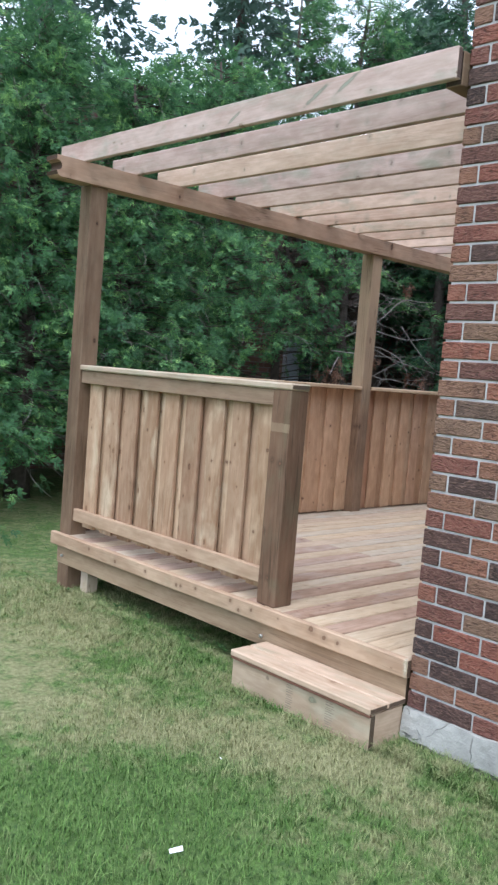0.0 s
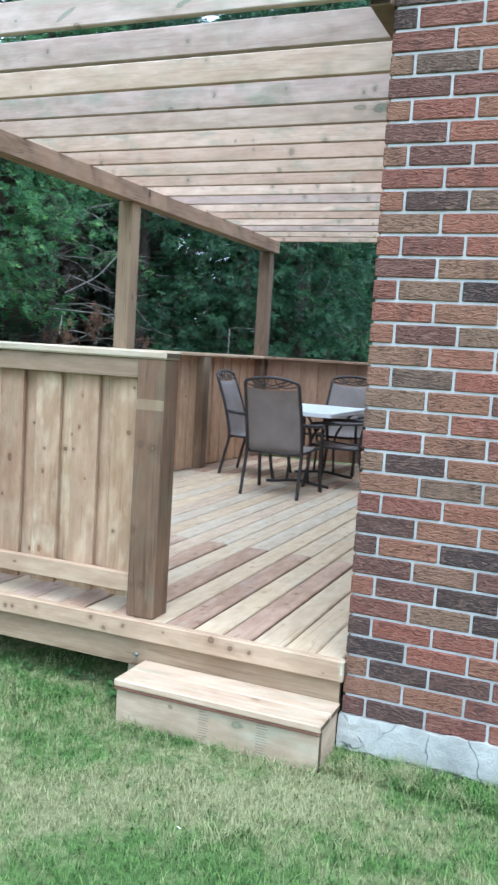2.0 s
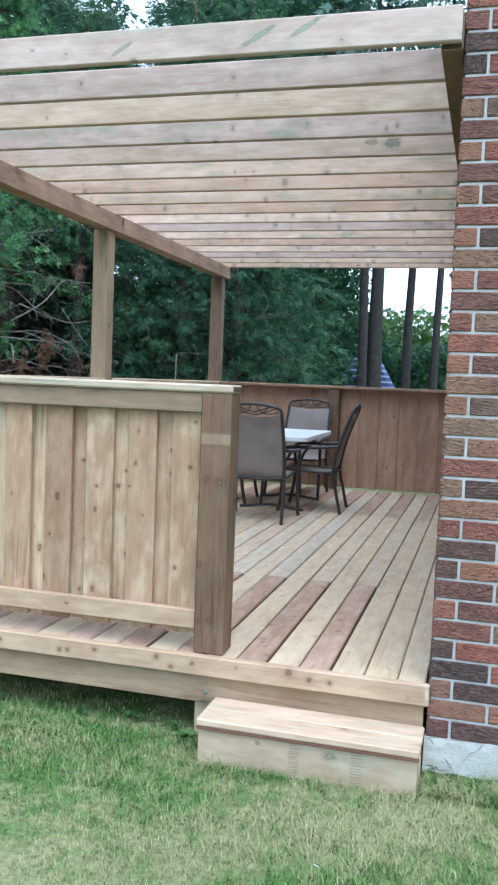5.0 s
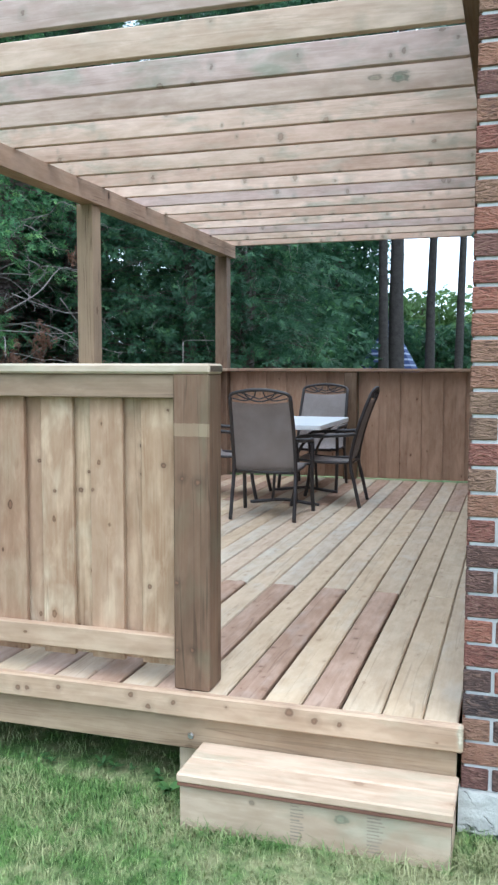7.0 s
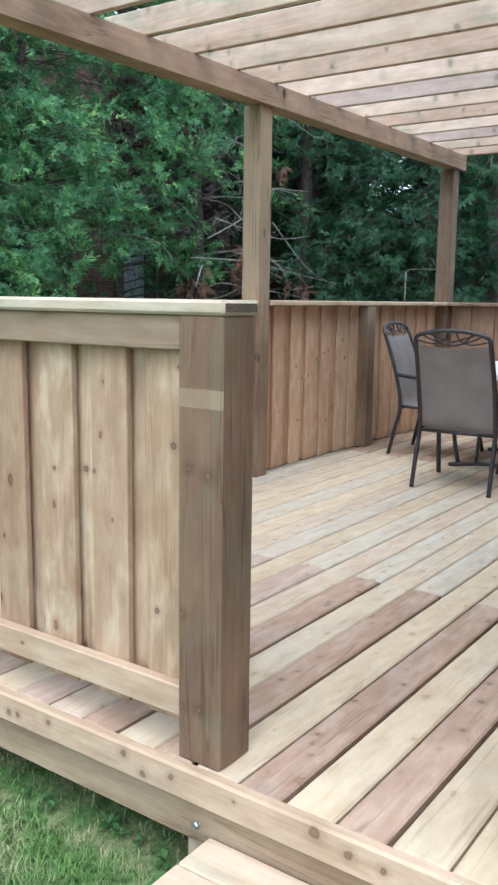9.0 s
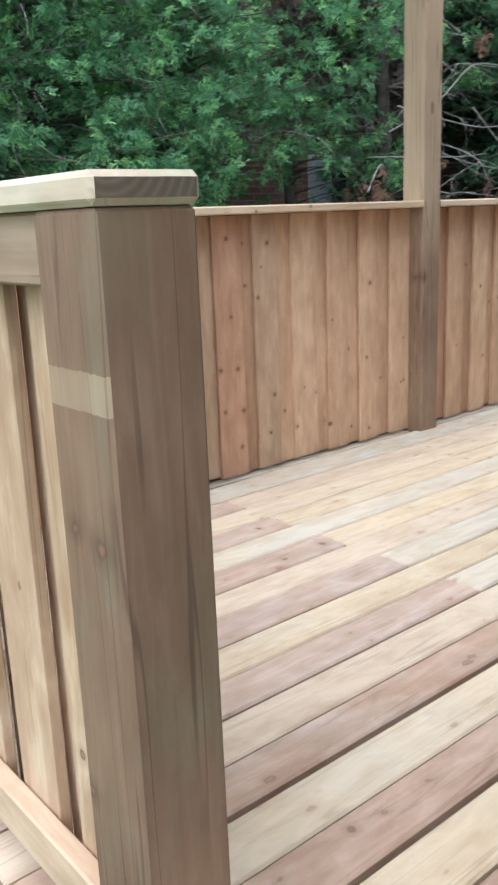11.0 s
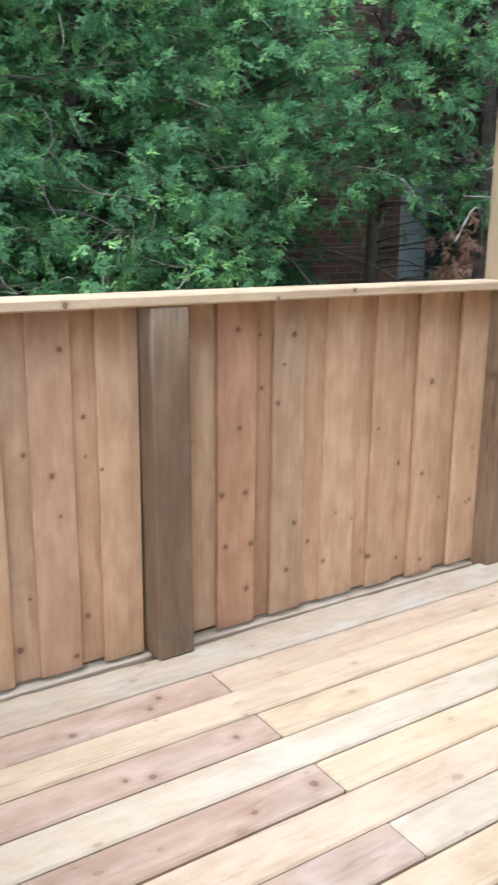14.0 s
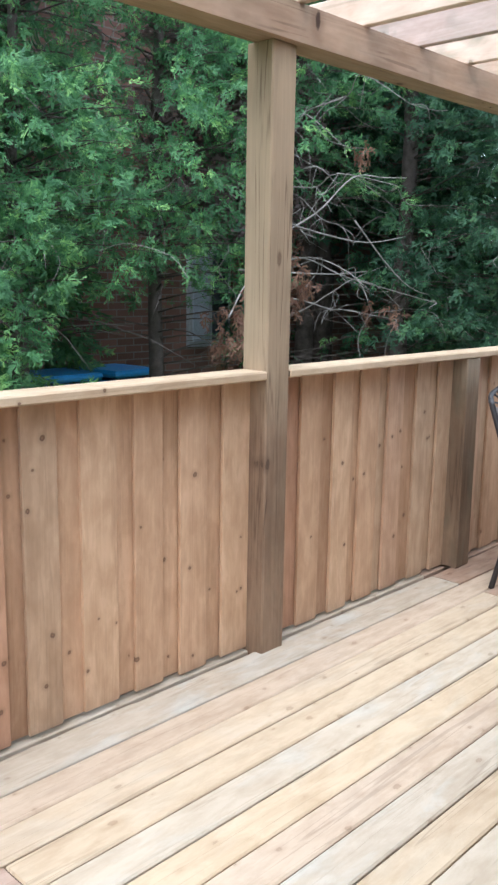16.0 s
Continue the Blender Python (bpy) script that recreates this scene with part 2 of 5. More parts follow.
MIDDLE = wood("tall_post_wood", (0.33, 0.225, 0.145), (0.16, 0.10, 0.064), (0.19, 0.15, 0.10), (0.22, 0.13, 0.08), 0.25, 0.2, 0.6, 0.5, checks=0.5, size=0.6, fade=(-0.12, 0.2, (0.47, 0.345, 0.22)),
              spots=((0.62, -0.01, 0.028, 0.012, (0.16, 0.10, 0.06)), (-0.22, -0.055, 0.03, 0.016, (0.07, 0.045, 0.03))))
RAFTER = wood("rafter_wood", (0.72, 0.56, 0.45), (0.41, 0.285, 0.21), (0.29, 0.32, 0.235), (0.45, 0.35, 0.31), 2.2, 0.6, 0.6, 0.7, eyes=0.7, size=1.0, across=1.75, second=(0.42, 0.345, 0.335), knot=(0.22, 0.21, 0.14))
GREENED = wood("rafter_wood_greened", (0.69, 0.55, 0.48), (0.44, 0.315, 0.26), (0.36, 0.38, 0.30), (0.47, 0.38, 0.34), 1.4, 0.1, 0.6, 0.4, eyes=0.5, size=0.8, knot=(0.27, 0.27, 0.19), shear=1.6,
               spots=((-0.822, 0.0, 0.03, 0.06, (0.23, 0.30, 0.22)), (-1.02, 0.02, 0.025, 0.05, (0.25, 0.31, 0.23)), (-0.19, -0.02, 0.02, 0.04, (0.27, 0.31, 0.23))))
KNOTTED = wood("rafter_wood_knotted", (0.62, 0.49, 0.39), (0.37, 0.265, 0.20), (0.30, 0.31, 0.24), (0.42, 0.33, 0.30), 0.8, 0.1, 0.5, 0.4, eyes=0.5, size=0.75,
               spots=((-1.24, 0.0, 0.055, 0.034, (0.11, 0.16, 0.105)), (-1.12, 0.01, 0.05, 0.018, (0.24, 0.22, 0.15))))
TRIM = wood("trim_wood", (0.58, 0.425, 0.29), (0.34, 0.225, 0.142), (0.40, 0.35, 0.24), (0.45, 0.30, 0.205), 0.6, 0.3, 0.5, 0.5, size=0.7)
FENCE_CAP = wood("fence_cap_wood", (0.70, 0.54, 0.37), (0.45, 0.325, 0.205), (0.52, 0.45, 0.31), (0.56, 0.42, 0.28), 0.4, 0.2, 0.6, 0.5, checks=0.15, eyes=0.5, size=0.7, marks=((4.229, 1.594, 0.013), (4.617, 1.590, 0.011), (5.687, 1.60, 0.008), (5.36, 1.585, 0.007)))
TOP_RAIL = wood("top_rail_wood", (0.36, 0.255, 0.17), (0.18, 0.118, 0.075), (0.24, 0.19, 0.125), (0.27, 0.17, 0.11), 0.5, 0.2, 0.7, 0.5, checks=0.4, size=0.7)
RIM = wood("rim_joist_wood", (0.46, 0.345, 0.225), (0.25, 0.17, 0.105), (0.36, 0.29, 0.18), (0.36, 0.25, 0.155), 0.6, 0.1, 0.8, 0.4, checks=0.3, eyes=0.4, size=0.8)
REAR_POST = wood("rear_post_wood", (0.30, 0.205, 0.14), (0.15, 0.095, 0.062), (0.19, 0.15, 0.10), (0.22, 0.135, 0.09), 0.4, 0.2, 0.6, 0.5, checks=0.4, size=0.7)


def rafter_wood(name, pale, dark, knots):
    return wood("rafter_wood_" + name, pale, dark, (0.30, 0.315, 0.235), tuple(0.5 * (a + b) for a, b in zip(pale, dark)), knots, 0.15, 0.9, 0.5, eyes=0.3, size=1.05, across=1.5, knot=(0.20, 0.225, 0.165), checks=0.15)


MAUVE = rafter_wood("mauve", (0.62, 0.49, 0.425), (0.40, 0.295, 0.245), 1.6)
STRAW = rafter_wood("straw", (0.74, 0.585, 0.455), (0.48, 0.35, 0.25), 1.2)
BRIGHT = rafter_wood("bright", (0.80, 0.63, 0.50), (0.54, 0.39, 0.285), 1.8)
TAWNY = rafter_wood("tawny", (0.66, 0.49, 0.375), (0.40, 0.27, 0.19), 2.0)
RAFTERS = {0: GREENED, 1: MAUVE, 2: STRAW, 3: MAUVE, 4: KNOTTED, 5: BRIGHT, 6: TAWNY, 7: STRAW, 8: TAWNY, 9: BRIGHT, 10: MAUVE, 11: BRIGHT, 12: TAWNY, 13: BRIGHT, 14: MAUVE, 15: STRAW, 16: TAWNY}
FASCIA = wood("fascia_wood", (0.60, 0.44, 0.30), (0.35, 0.23, 0.145), (0.42, 0.37, 0.25), (0.47, 0.31, 0.21), 0.5, 0.1, 0.5, 0.4, size=0.7, checks=0.2, eyes=0.4, face="yz", ring_amount=0.4,
              marks=((2.88, 0.362, 0.019), (2.787, 0.341, 0.015), (2.695, 0.339, 0.012), (3.505, 0.356, 0.014), (3.433, 0.318, 0.013), (3.330, 0.345, 0.011), (4.0, 0.328, 0.013), (3.958, 0.330, 0.012),
                     (3.818, 0.349, 0.012), (4.32, 0.34, 0.012), (4.66, 0.33, 0.014), (4.98, 0.35, 0.011), (3.12, 0.352, 0.006)), spots=((-1.606, 0.0, 0.012, 0.05, (0.66, 0.62, 0.46)),))
PALE = wood("deck_wood", (0.606, 0.479, 0.330), (0.480, 0.380, 0.265), (0.58, 0.52, 0.42), (0.66, 0.505, 0.31), 0.7, 0.5, 0.7, 0.5, checks=0.25, eyes=0.15, size=0.9, second=(0.60, 0.545, 0.44), many=1.3)
ROSY = wood("deck_wood_rosy", (0.570, 0.451, 0.328), (0.480, 0.365, 0.260), (0.55, 0.48, 0.39), (0.58, 0.44, 0.30), 1.0, 0.5, 0.8, 0.7, checks=0.25, eyes=0.15, size=0.95, many=1.3, mottle=0.55)
YELLOW = wood("deck_wood_yellow", (0.600, 0.478, 0.328), (0.490, 0.375, 0.250), (0.58, 0.50, 0.375), (0.64, 0.49, 0.315), 0.8, 0.3, 0.7, 0.6, checks=0.25, eyes=0.15, size=0.95, many=1.3, mottle=0.5)
GREYED = wood("deck_wood_greyed", (0.546, 0.465, 0.356), (0.465, 0.385, 0.285), (0.54, 0.525, 0.455), (0.60, 0.50, 0.36), 0.7, 0.3, 0.9, 0.6, checks=0.25, eyes=0.15, size=0.9, many=1.3, mottle=0.5)
TONES = {16: ROSY, 14: YELLOW, 13: GREYED, 12: YELLOW, 11: ROSY, 10: GREYED, 9: YELLOW, 8: GREYED, 7: ROSY, 6: GREYED, 4: GREYED, 3: YELLOW, 1: YELLOW, -1: YELLOW, -2: YELLOW}
RED = wood("deck_wood_reddish", (0.525, 0.375, 0.275), (0.315, 0.205, 0.14), (0.44, 0.35, 0.285), (0.42, 0.275, 0.19), 1.8, 0.5, 0.8, 0.6, checks=0.3, eyes=0.2, size=1.0, many=1.3, mottle=0.6, face="xy", ring_amount=0.25,
           marks=((3.91, 3.383, 0.012), (4.251, 3.276, 0.012), (3.923, 3.116, 0.013), (4.124, 3.043, 0.012), (4.344, 2.963, 0.012), (4.159, 2.793, 0.015), (3.674, 3.099, 0.012), (4.30, 2.82, 0.011), (3.95, 2.77, 0.010)))
PINK = wood("deck_wood_pinkish", (0.525, 0.39, 0.30), (0.355, 0.245, 0.18), (0.50, 0.42, 0.36), (0.50, 0.365, 0.285), 0.9, 0.35, 0.8, 0.5, checks=0.2, eyes=0.15, size=0.9, many=1.3, mottle=0.5, face="xy", ring_amount=0.3,
            marks=((4.016, 5.055, 0.018), (4.13, 5.08, 0.010), (4.491, 5.064, 0.013), (4.745, 5.071, 0.012), (4.795, 5.114, 0.014), (4.599, 4.766, 0.014), (4.53, 4.79, 0.010), (4.887, 4.803, 0.013), (4.098, 4.809, 0.009),
                   (4.073, 4.552, 0.014), (4.343, 4.457, 0.013), (4.948, 4.51, 0.016), (4.75, 4.50, 0.010), (4.20, 4.50, 0.009)))
STEP = wood("step_wood", (0.68, 0.53, 0.385), (0.42, 0.30, 0.20), (0.40, 0.38, 0.27), (0.56, 0.42, 0.31), 0.7, 0.3, 0.7, 0.5, eyes=0.25, size=0.75)
RISER = wood("riser_wood", (0.57, 0.455, 0.325), (0.37, 0.28, 0.19), (0.38, 0.37, 0.265), (0.47, 0.37, 0.26), 0.4, 0.1, 0.9, 0.4, eyes=0.25, size=0.7,
             spots=((-0.107, 0.04, 0.034, 0.024, (0.20, 0.24, 0.155)), (0.20, 0.05, 0.012, 0.01, (0.20, 0.15, 0.10))))
CAP = wood("cap_wood", (0.56, 0.465, 0.35), (0.36, 0.275, 0.19), (0.43, 0.44, 0.32), (0.50, 0.38, 0.265), 0.7, 0.3, 0.85, 0.5, checks=0.2, eyes=0.5, size=0.7)
NOSING = wood("nosing_wood", (0.26, 0.13, 0.085), (0.15, 0.075, 0.05), (0.2, 0.12, 0.08), (0.2, 0.1, 0.07), 0.1, 0.2, 0.4, 0.5)
BANDED = wood("post_wood_banded", (0.215, 0.145, 0.09), (0.088, 0.054, 0.033), (0.155, 0.135, 0.082), (0.205, 0.102, 0.060), 0.0, 0.2, 0.75, 0.75, band=(0.372, 0.420), checks=0.45, size=0.7, face="yz",
              marks=((3.309, 1.19, 0.012), (3.246, 1.178, 0.016), (3.332, 0.794, 0.013), (3.331, 0.532, 0.010), (3.271, 0.538, 0.013)))


def brick_material():
    m = Nodes("rug_brick")
    rnd = m.add("ObjectInfo").outputs["Random"]
    isl = m.add("NewGeometry").outputs["Random Per Island"]
    r = m.math("FRACT", m.math("ADD", rnd, isl))
    ramp = m.add("ValToRGB", Fac=r).outputs[0]
    e = ramp.node.color_ramp
    e.interpolation = "LINEAR"
    stops = [(0.0, (0.06, 0.046, 0.044)), (0.14, (0.10, 0.062, 0.052)), (0.30, (0.19, 0.085, 0.066)), (0.5, (0.285, 0.104, 0.072)),
             (0.7, (0.28, 0.135, 0.085)), (0.86, (0.235, 0.148, 0.098)), (1.0, (0.13, 0.09, 0.07))]
    e.elements[0].position, e.elements[0].color = stops[0][0], (*stops[0][1], 1)
    e.elements[1].position, e.elements[1].color = stops[-1][0], (*stops[-1][1], 1)
    for p, c in stops[1:-1]:
        e.elements.new(p).color = (*c, 1)
    side = m.noise(m.coords((9, 9, 5)), 1.0, 2)
    col = m.mix(m.span(side, 0.55, 0.75, 0, 0.6), ramp, (0.07, 0.04, 0.034))
    ripple = m.noise(m.coords((21, 21, 78)), 1.0, 2.5, 0.55, 1.9)
    grit = m.noise(m.coords((260, 260, 260)), 1.0, 2)
    # groove shade and ridge highlights of the relief are put into the colour
    col = m.mix(m.span(ripple, 0.50, 0.64, 0.0, 0.6), col, m.mix(0.5, ramp, (0.40, 0.255, 0.185)))
    col = m.mix(m.span(ripple, 0.45, 0.34, 0.0, 0.6), col, (0.05, 0.032, 0.028))
    return m.finish(col, 0.85, m.math("MULTIPLY_ADD", grit, 0.10, ripple), 1.0, 0.022, spec=0.25)


def speckled(name, a, b, scale, rough=0.85, bump=0.4, dist=0.004, c=None, shift=False):
    m = Nodes(name)
    big = m.noise(m.coords((scale, scale, scale), shift), 1.0, 5, 0.6)
    small = m.noise(m.coords((scale * 14,) * 3, shift), 1.0, 3, 0.6)
    col = m.mix(m.span(big, 0.35, 0.65), a, b)
    if c:
        col = m.mix(m.span(small, 0.52, 0.7, 0, 0.7), col, c)
    return m.finish(col, rough, m.math("MULTIPLY_ADD", small, 0.5, big), bump, dist, spec=0.3)


def leaf_material(name, dark, mid, bright, scale=2.2):
    m = Nodes(name)
    isl = m.add("NewGeometry").outputs["Random Per Island"]
    n = m.noise(m.coords((scale,) * 3, False), 1.0, 3, 0.6)
    small = m.noise(m.coords((scale * 4.5,) * 3, False), 1.0, 2, 0.5)
    t = m.math("MULTIPLY_ADD", isl, 0.16, m.math("MULTIPLY_ADD", m.span(small, 0.35, 0.68), 0.42, m.span(n, 0.38, 0.66, 0.0, 0.45)), clamp=True)
    col = m.mix(m.span(t, 0.0, 0.55), dark, mid)
    col = m.mix(m.span(t, 0.55, 1.0), col, bright)
    p = m.add("BsdfPrincipled", Base_Color=col, Roughness=0.6)
    p.inputs["Specular IOR Level"].default_value = 0.3
    tr = m.add("BsdfTranslucent", Color=col)
    mixed = m.add("MixShader", i0=0.38, i1=p.outputs[0], i2=tr.outputs[0])
    m.tree.links.new(mixed.outputs[0], m.out.inputs["Surface"])
    return m.mat


def flat_metal(name, col, rough=0.45, metal=0.0, spec=0.5):
    m = Nodes(name)
    n = m.noise(m.coords((30, 30, 30)), 1.0, 3)
    c = m.mix(m.span(n, 0.3, 0.7), tuple(x * 0.82 for x in col), tuple(min(1, x * 1.12) for x in col))
    return m.finish(c, m.span(n, 0.3, 0.7, rough - 0.08, rough + 0.1), n, 0.08, 0.0005, metal, spec)


def lawn_material(name, soil):
    m = Nodes(name)
    isl = m.add("NewGeometry").outputs["Random Per Island"]
    pos = m.coords((1, 1, 1), False)
    patch = m.noise(pos, 0.55, 3, 0.55, 0.3)
    mid = m.noise(pos, 3.2, 5, 0.7, 0.5)
    fine = m.noise(pos, 38.0, 4, 0.65)
    # worn, dry stretches near the step and across the middle of the lawn
    sep = m.add("SeparateXYZ", Vector=pos)
    spots = 0.0
    for cx, cy, rx, ry, amount in ((2.15, 3.42, 0.38, 0.42, 0.24), (2.45, 2.98, 0.28, 0.25, 0.18), (2.86, 2.15, 0.26, 0.45, 0.26), (2.6, 4.45, 0.4, 0.35, 0.18), (3.02, 4.8, 0.3, 0.3, 0.2), (2.68, 2.62, 0.2, 0.35, 0.18),
                                   (1.75, 2.55, 0.5, 0.55, -0.2), (2.1, 1.9, 0.4, 0.4, -0.12), (2.62, 3.90, 0.22, 0.4, -0.1), (3.05, 1.6, 0.3, 0.3, -0.12), (3.05, 3.60, 0.32, 0.3, -0.1), (2.75, 3.1, 0.12, 0.18, -0.12), (1.2, 1.9, 0.7, 0.7, -0.1)):
        u = m.math("DIVIDE", m.math("SUBTRACT", sep.outputs[0], cx), rx)
        w = m.math("DIVIDE", m.math("SUBTRACT", sep.outputs[1], cy), ry)
        r2 = m.math("ADD", m.math("MULTIPLY", u, u), m.math("MULTIPLY", w, w))
        spots = m.math("MULTIPLY_ADD", m.math("POWER", 2.718, m.math("MULTIPLY", r2, -1.0)), amount, spots)
    tuft = m.noise(pos, 11.0, 3, 0.6)
    spots = m.math("MULTIPLY_ADD", m.math("SUBTRACT", tuft, 0.5), 1.0, spots)
    dry = m.math("ADD", m.math("ADD", m.math("MULTIPLY", patch, 0.5), m.math("MULTIPLY", mid, 0.85)), spots)
    dry = m.span(dry, 0.53, 0.86)
    green = m.mix(m.span(fine, 0.35, 0.65), (0.032, 0.090, 0.022), (0.165, 0.305, 0.075))
    straw = m.mix(m.span(fine, 0.35, 0.65), (0.22, 0.225, 0.105), (0.45, 0.435, 0.24))
    t = m.math("ADD", dry, m.math("MULTIPLY", m.math("SUBTRACT", isl, 0.5), 0.32 if not soil else 0.0), clamp=True)
    col = m.mix(t, green, straw)
    if soil:
        col = m.mix(0.45, col, (0.075, 0.105, 0.04))
    else:
        col = m.mix(m.span(isl, 0.3, 1.0, 0.0, 0.22), col, (0.33, 0.44, 0.17))
    return m.finish(col, 0.75, m.math("MULTIPLY_ADD", fine, 0.6, mid), 0.6, 0.02, spec=0.2)


WEED = speckled("weed_leaf", (0.05, 0.125, 0.035), (0.085, 0.18, 0.05), 30.0, 0.6, 0.2, 0.001)
WEEDS = ((3.36, 4.03), (3.39, 3.95), (3.41, 3.69), (3.40, 3.56), (3.38, 3.43), (3.35, 3.26), (3.37, 3.90), (3.40, 3.63), (3.39, 4.38), (3.30, 5.22), (3.36, 4.70), (3.28, 3.34))
BRICK = brick_material()
MORTAR = speckled("mortar", (0.56, 0.56, 0.545), (0.42, 0.42, 0.41), 9.0, 0.9, 0.4, 0.003, (0.58, 0.57, 0.55))
def parging_material():
    m = Nodes("cement_parging")
    v = m.coords((1, 1, 1), False)
    big, small = m.noise(v, 7.0, 5, 0.6), m.noise(v, 90.0, 3, 0.6)
    col = m.mix(m.span(big, 0.35, 0.65), (0.48, 0.49, 0.445), (0.31, 0.315, 0.285))
    col = m.mix(m.span(small, 0.5, 0.75, 0.0, 0.5), col, (0.36, 0.355, 0.34))
    warped = m.add("VectorMath", {"operation": "MULTIPLY_ADD"}, i0=m.add("TexNoise", Vector=v, Scale=9.0, Detail=4.0).outputs["Color"], i1=(0.12, 0.12, 0.12), i2=v).outputs[0]
    edge = m.add("TexVoronoi", {"feature": "DISTANCE_TO_EDGE"}, Vector=warped, Scale=4.0).outputs["Distance"]
    crack = m.math("MULTIPLY", m.span(edge, 0.014, 0.004), m.span(big, 0.42, 0.55), clamp=True)
    col = m.mix(m.math("MULTIPLY", crack, 0.3), col, (0.12, 0.115, 0.105))
    height = m.math("SUBTRACT", m.math("MULTIPLY_ADD", small, 0.3, big), crack)
    return m.finish(col, 0.9, height, 0.9, 0.012, spec=0.25)


PARGING = parging_material()
LAWN = lawn_material("lawn_soil_and_thatch", True)
GRASS = lawn_material("grass_blades", False)
CEDAR = leaf_material("cedar_leaf", (0.035, 0.096, 0.054), (0.106, 0.258, 0.102), (0.42, 0.70, 0.21))
# the same foliage with the rear trees' shade put into its colour
SHADED_LEAF = leaf_material("shaded_leaf", (0.026, 0.062, 0.040), (0.052, 0.128, 0.066), (0.16, 0.32, 0.115))
# far foliage; distance haze is mixed into this pale bluish green
HAZED_LEAF = leaf_material("hazed_tree_leaf", (0.055, 0.105, 0.085), (0.10, 0.18, 0.135), (0.17, 0.27, 0.19), 0.8)
LIGHT_LEAF = leaf_material("sunny_leaf", (0.06, 0.12, 0.04), (0.13, 0.23, 0.07), (0.24, 0.36, 0.12), 0.7)
DEAD_LEAF = leaf_material("dead_cedar_leaf", (0.09, 0.045, 0.03), (0.19, 0.10, 0.065), (0.30, 0.19, 0.12))
WITHERED = leaf_material("withered_leaf", (0.085, 0.064, 0.058), (0.14, 0.105, 0.093), (0.21, 0.16, 0.14))
# bark with the shade of the crowding trees put into its colour
SHADED_BARK = speckled("shaded_bark", (0.052, 0.046, 0.043), (0.028, 0.025, 0.024), 10.0, 0.95, 0.9, 0.03, (0.07, 0.062, 0.056))
BARK = speckled("bark", (0.105, 0.085, 0.073), (0.060, 0.048, 0.042), 14.0, 0.95, 0.9, 0.02, (0.12, 0.10, 0.085))
TWIG = speckled("bare_twig", (0.29, 0.265, 0.245), (0.14, 0.125, 0.11), 9.0, 0.9, 0.3, 0.003)
DARK_METAL = flat_metal("dark_bronze_paint", (0.030, 0.026, 0.026), 0.42)
TABLE_WHITE = speckled("white_tabletop", (0.80, 0.84, 0.86), (0.76, 0.80, 0.83), 3.0, 0.3, 0.03, 0.001)
STEEL = flat_metal("galvanised_steel", (0.62, 0.64, 0.66), 0.35, 0.9)
GLASS = flat_metal("dark_window_glass", (0.05, 0.06, 0.07), 0.08)
FRAME_WHITE = flat_metal("window_frame_paint", (0.30, 0.32, 0.34), 0.5)
BLUE_PLASTIC = flat_metal("blue_plastic", (0.03, 0.22, 0.50), 0.45)
GREEN_PAINT = flat_metal("dark_green_paint", (0.025, 0.095, 0.075), 0.4)
CLEAR = flat_metal("lantern_glass", (0.50, 0.53, 0.55), 0.15)
WHITE_PAINT = flat_metal("white_post_paint", (0.70, 0.74, 0.80), 0.5)
BLIND = flat_metal("pale_blind", (0.30, 0.345, 0.41), 0.6)
INK = flat_metal("faded_ink", (0.27, 0.22, 0.16), 0.8)
PAPER = flat_metal("white_paper", (0.85, 0.86, 0.88), 0.7)
FOOTING = speckled("old_concrete", (0.27, 0.265, 0.24), (0.14, 0.14, 0.125), 8.0, 0.95, 0.9, 0.02)
ROOFING = speckled("roofing", (0.06, 0.055, 0.05), (0.10, 0.09, 0.085), 6.0)


def sling_material():
    m = Nodes("woven_sling")
    weave = m.add("TexChecker", Vector=m.coords((1, 1, 1), False), Scale=420.0).outputs["Fac"]
    n = m.noise(m.coords((6, 6, 6)), 1.0, 3)
    col = m.mix(m.span(n, 0.3, 0.7), (0.26, 0.228, 0.212), (0.34, 0.30, 0.28))
    p = m.add("BsdfPrincipled", Base_Color=col, Roughness=0.5)
    tr = m.add("BsdfTranslucent", Color=col)
    cloth = m.add("MixShader", i0=0.3, i1=p.outputs[0], i2=tr.outputs[0])
    hole = m.add("BsdfTransparent", Color=(1, 1, 1))
    mixed = m.add("MixShader", i0=m.math("MULTIPLY", weave, 0.22), i1=cloth.outputs[0], i2=hole.outputs[0])
    m.tree.links.new(mixed.outputs[0], m.out.inputs["Surface"])
    return m.mat


SLING = sling_material()


def canopy_material():
    m = Nodes("striped_canvas")
    wave = m.add("TexWave", {"wave_type": "BANDS", "bands_direction": "Z"}, Vector=m.coords((1, 1, 1), False), Scale=2.3).outputs["Fac"]
    return m.finish(m.mix(m.span(wave, 0.72, 0.8), (0.025, 0.045, 0.13), (0.26, 0.30, 0.40)), 0.8)


CANVAS = canopy_material()


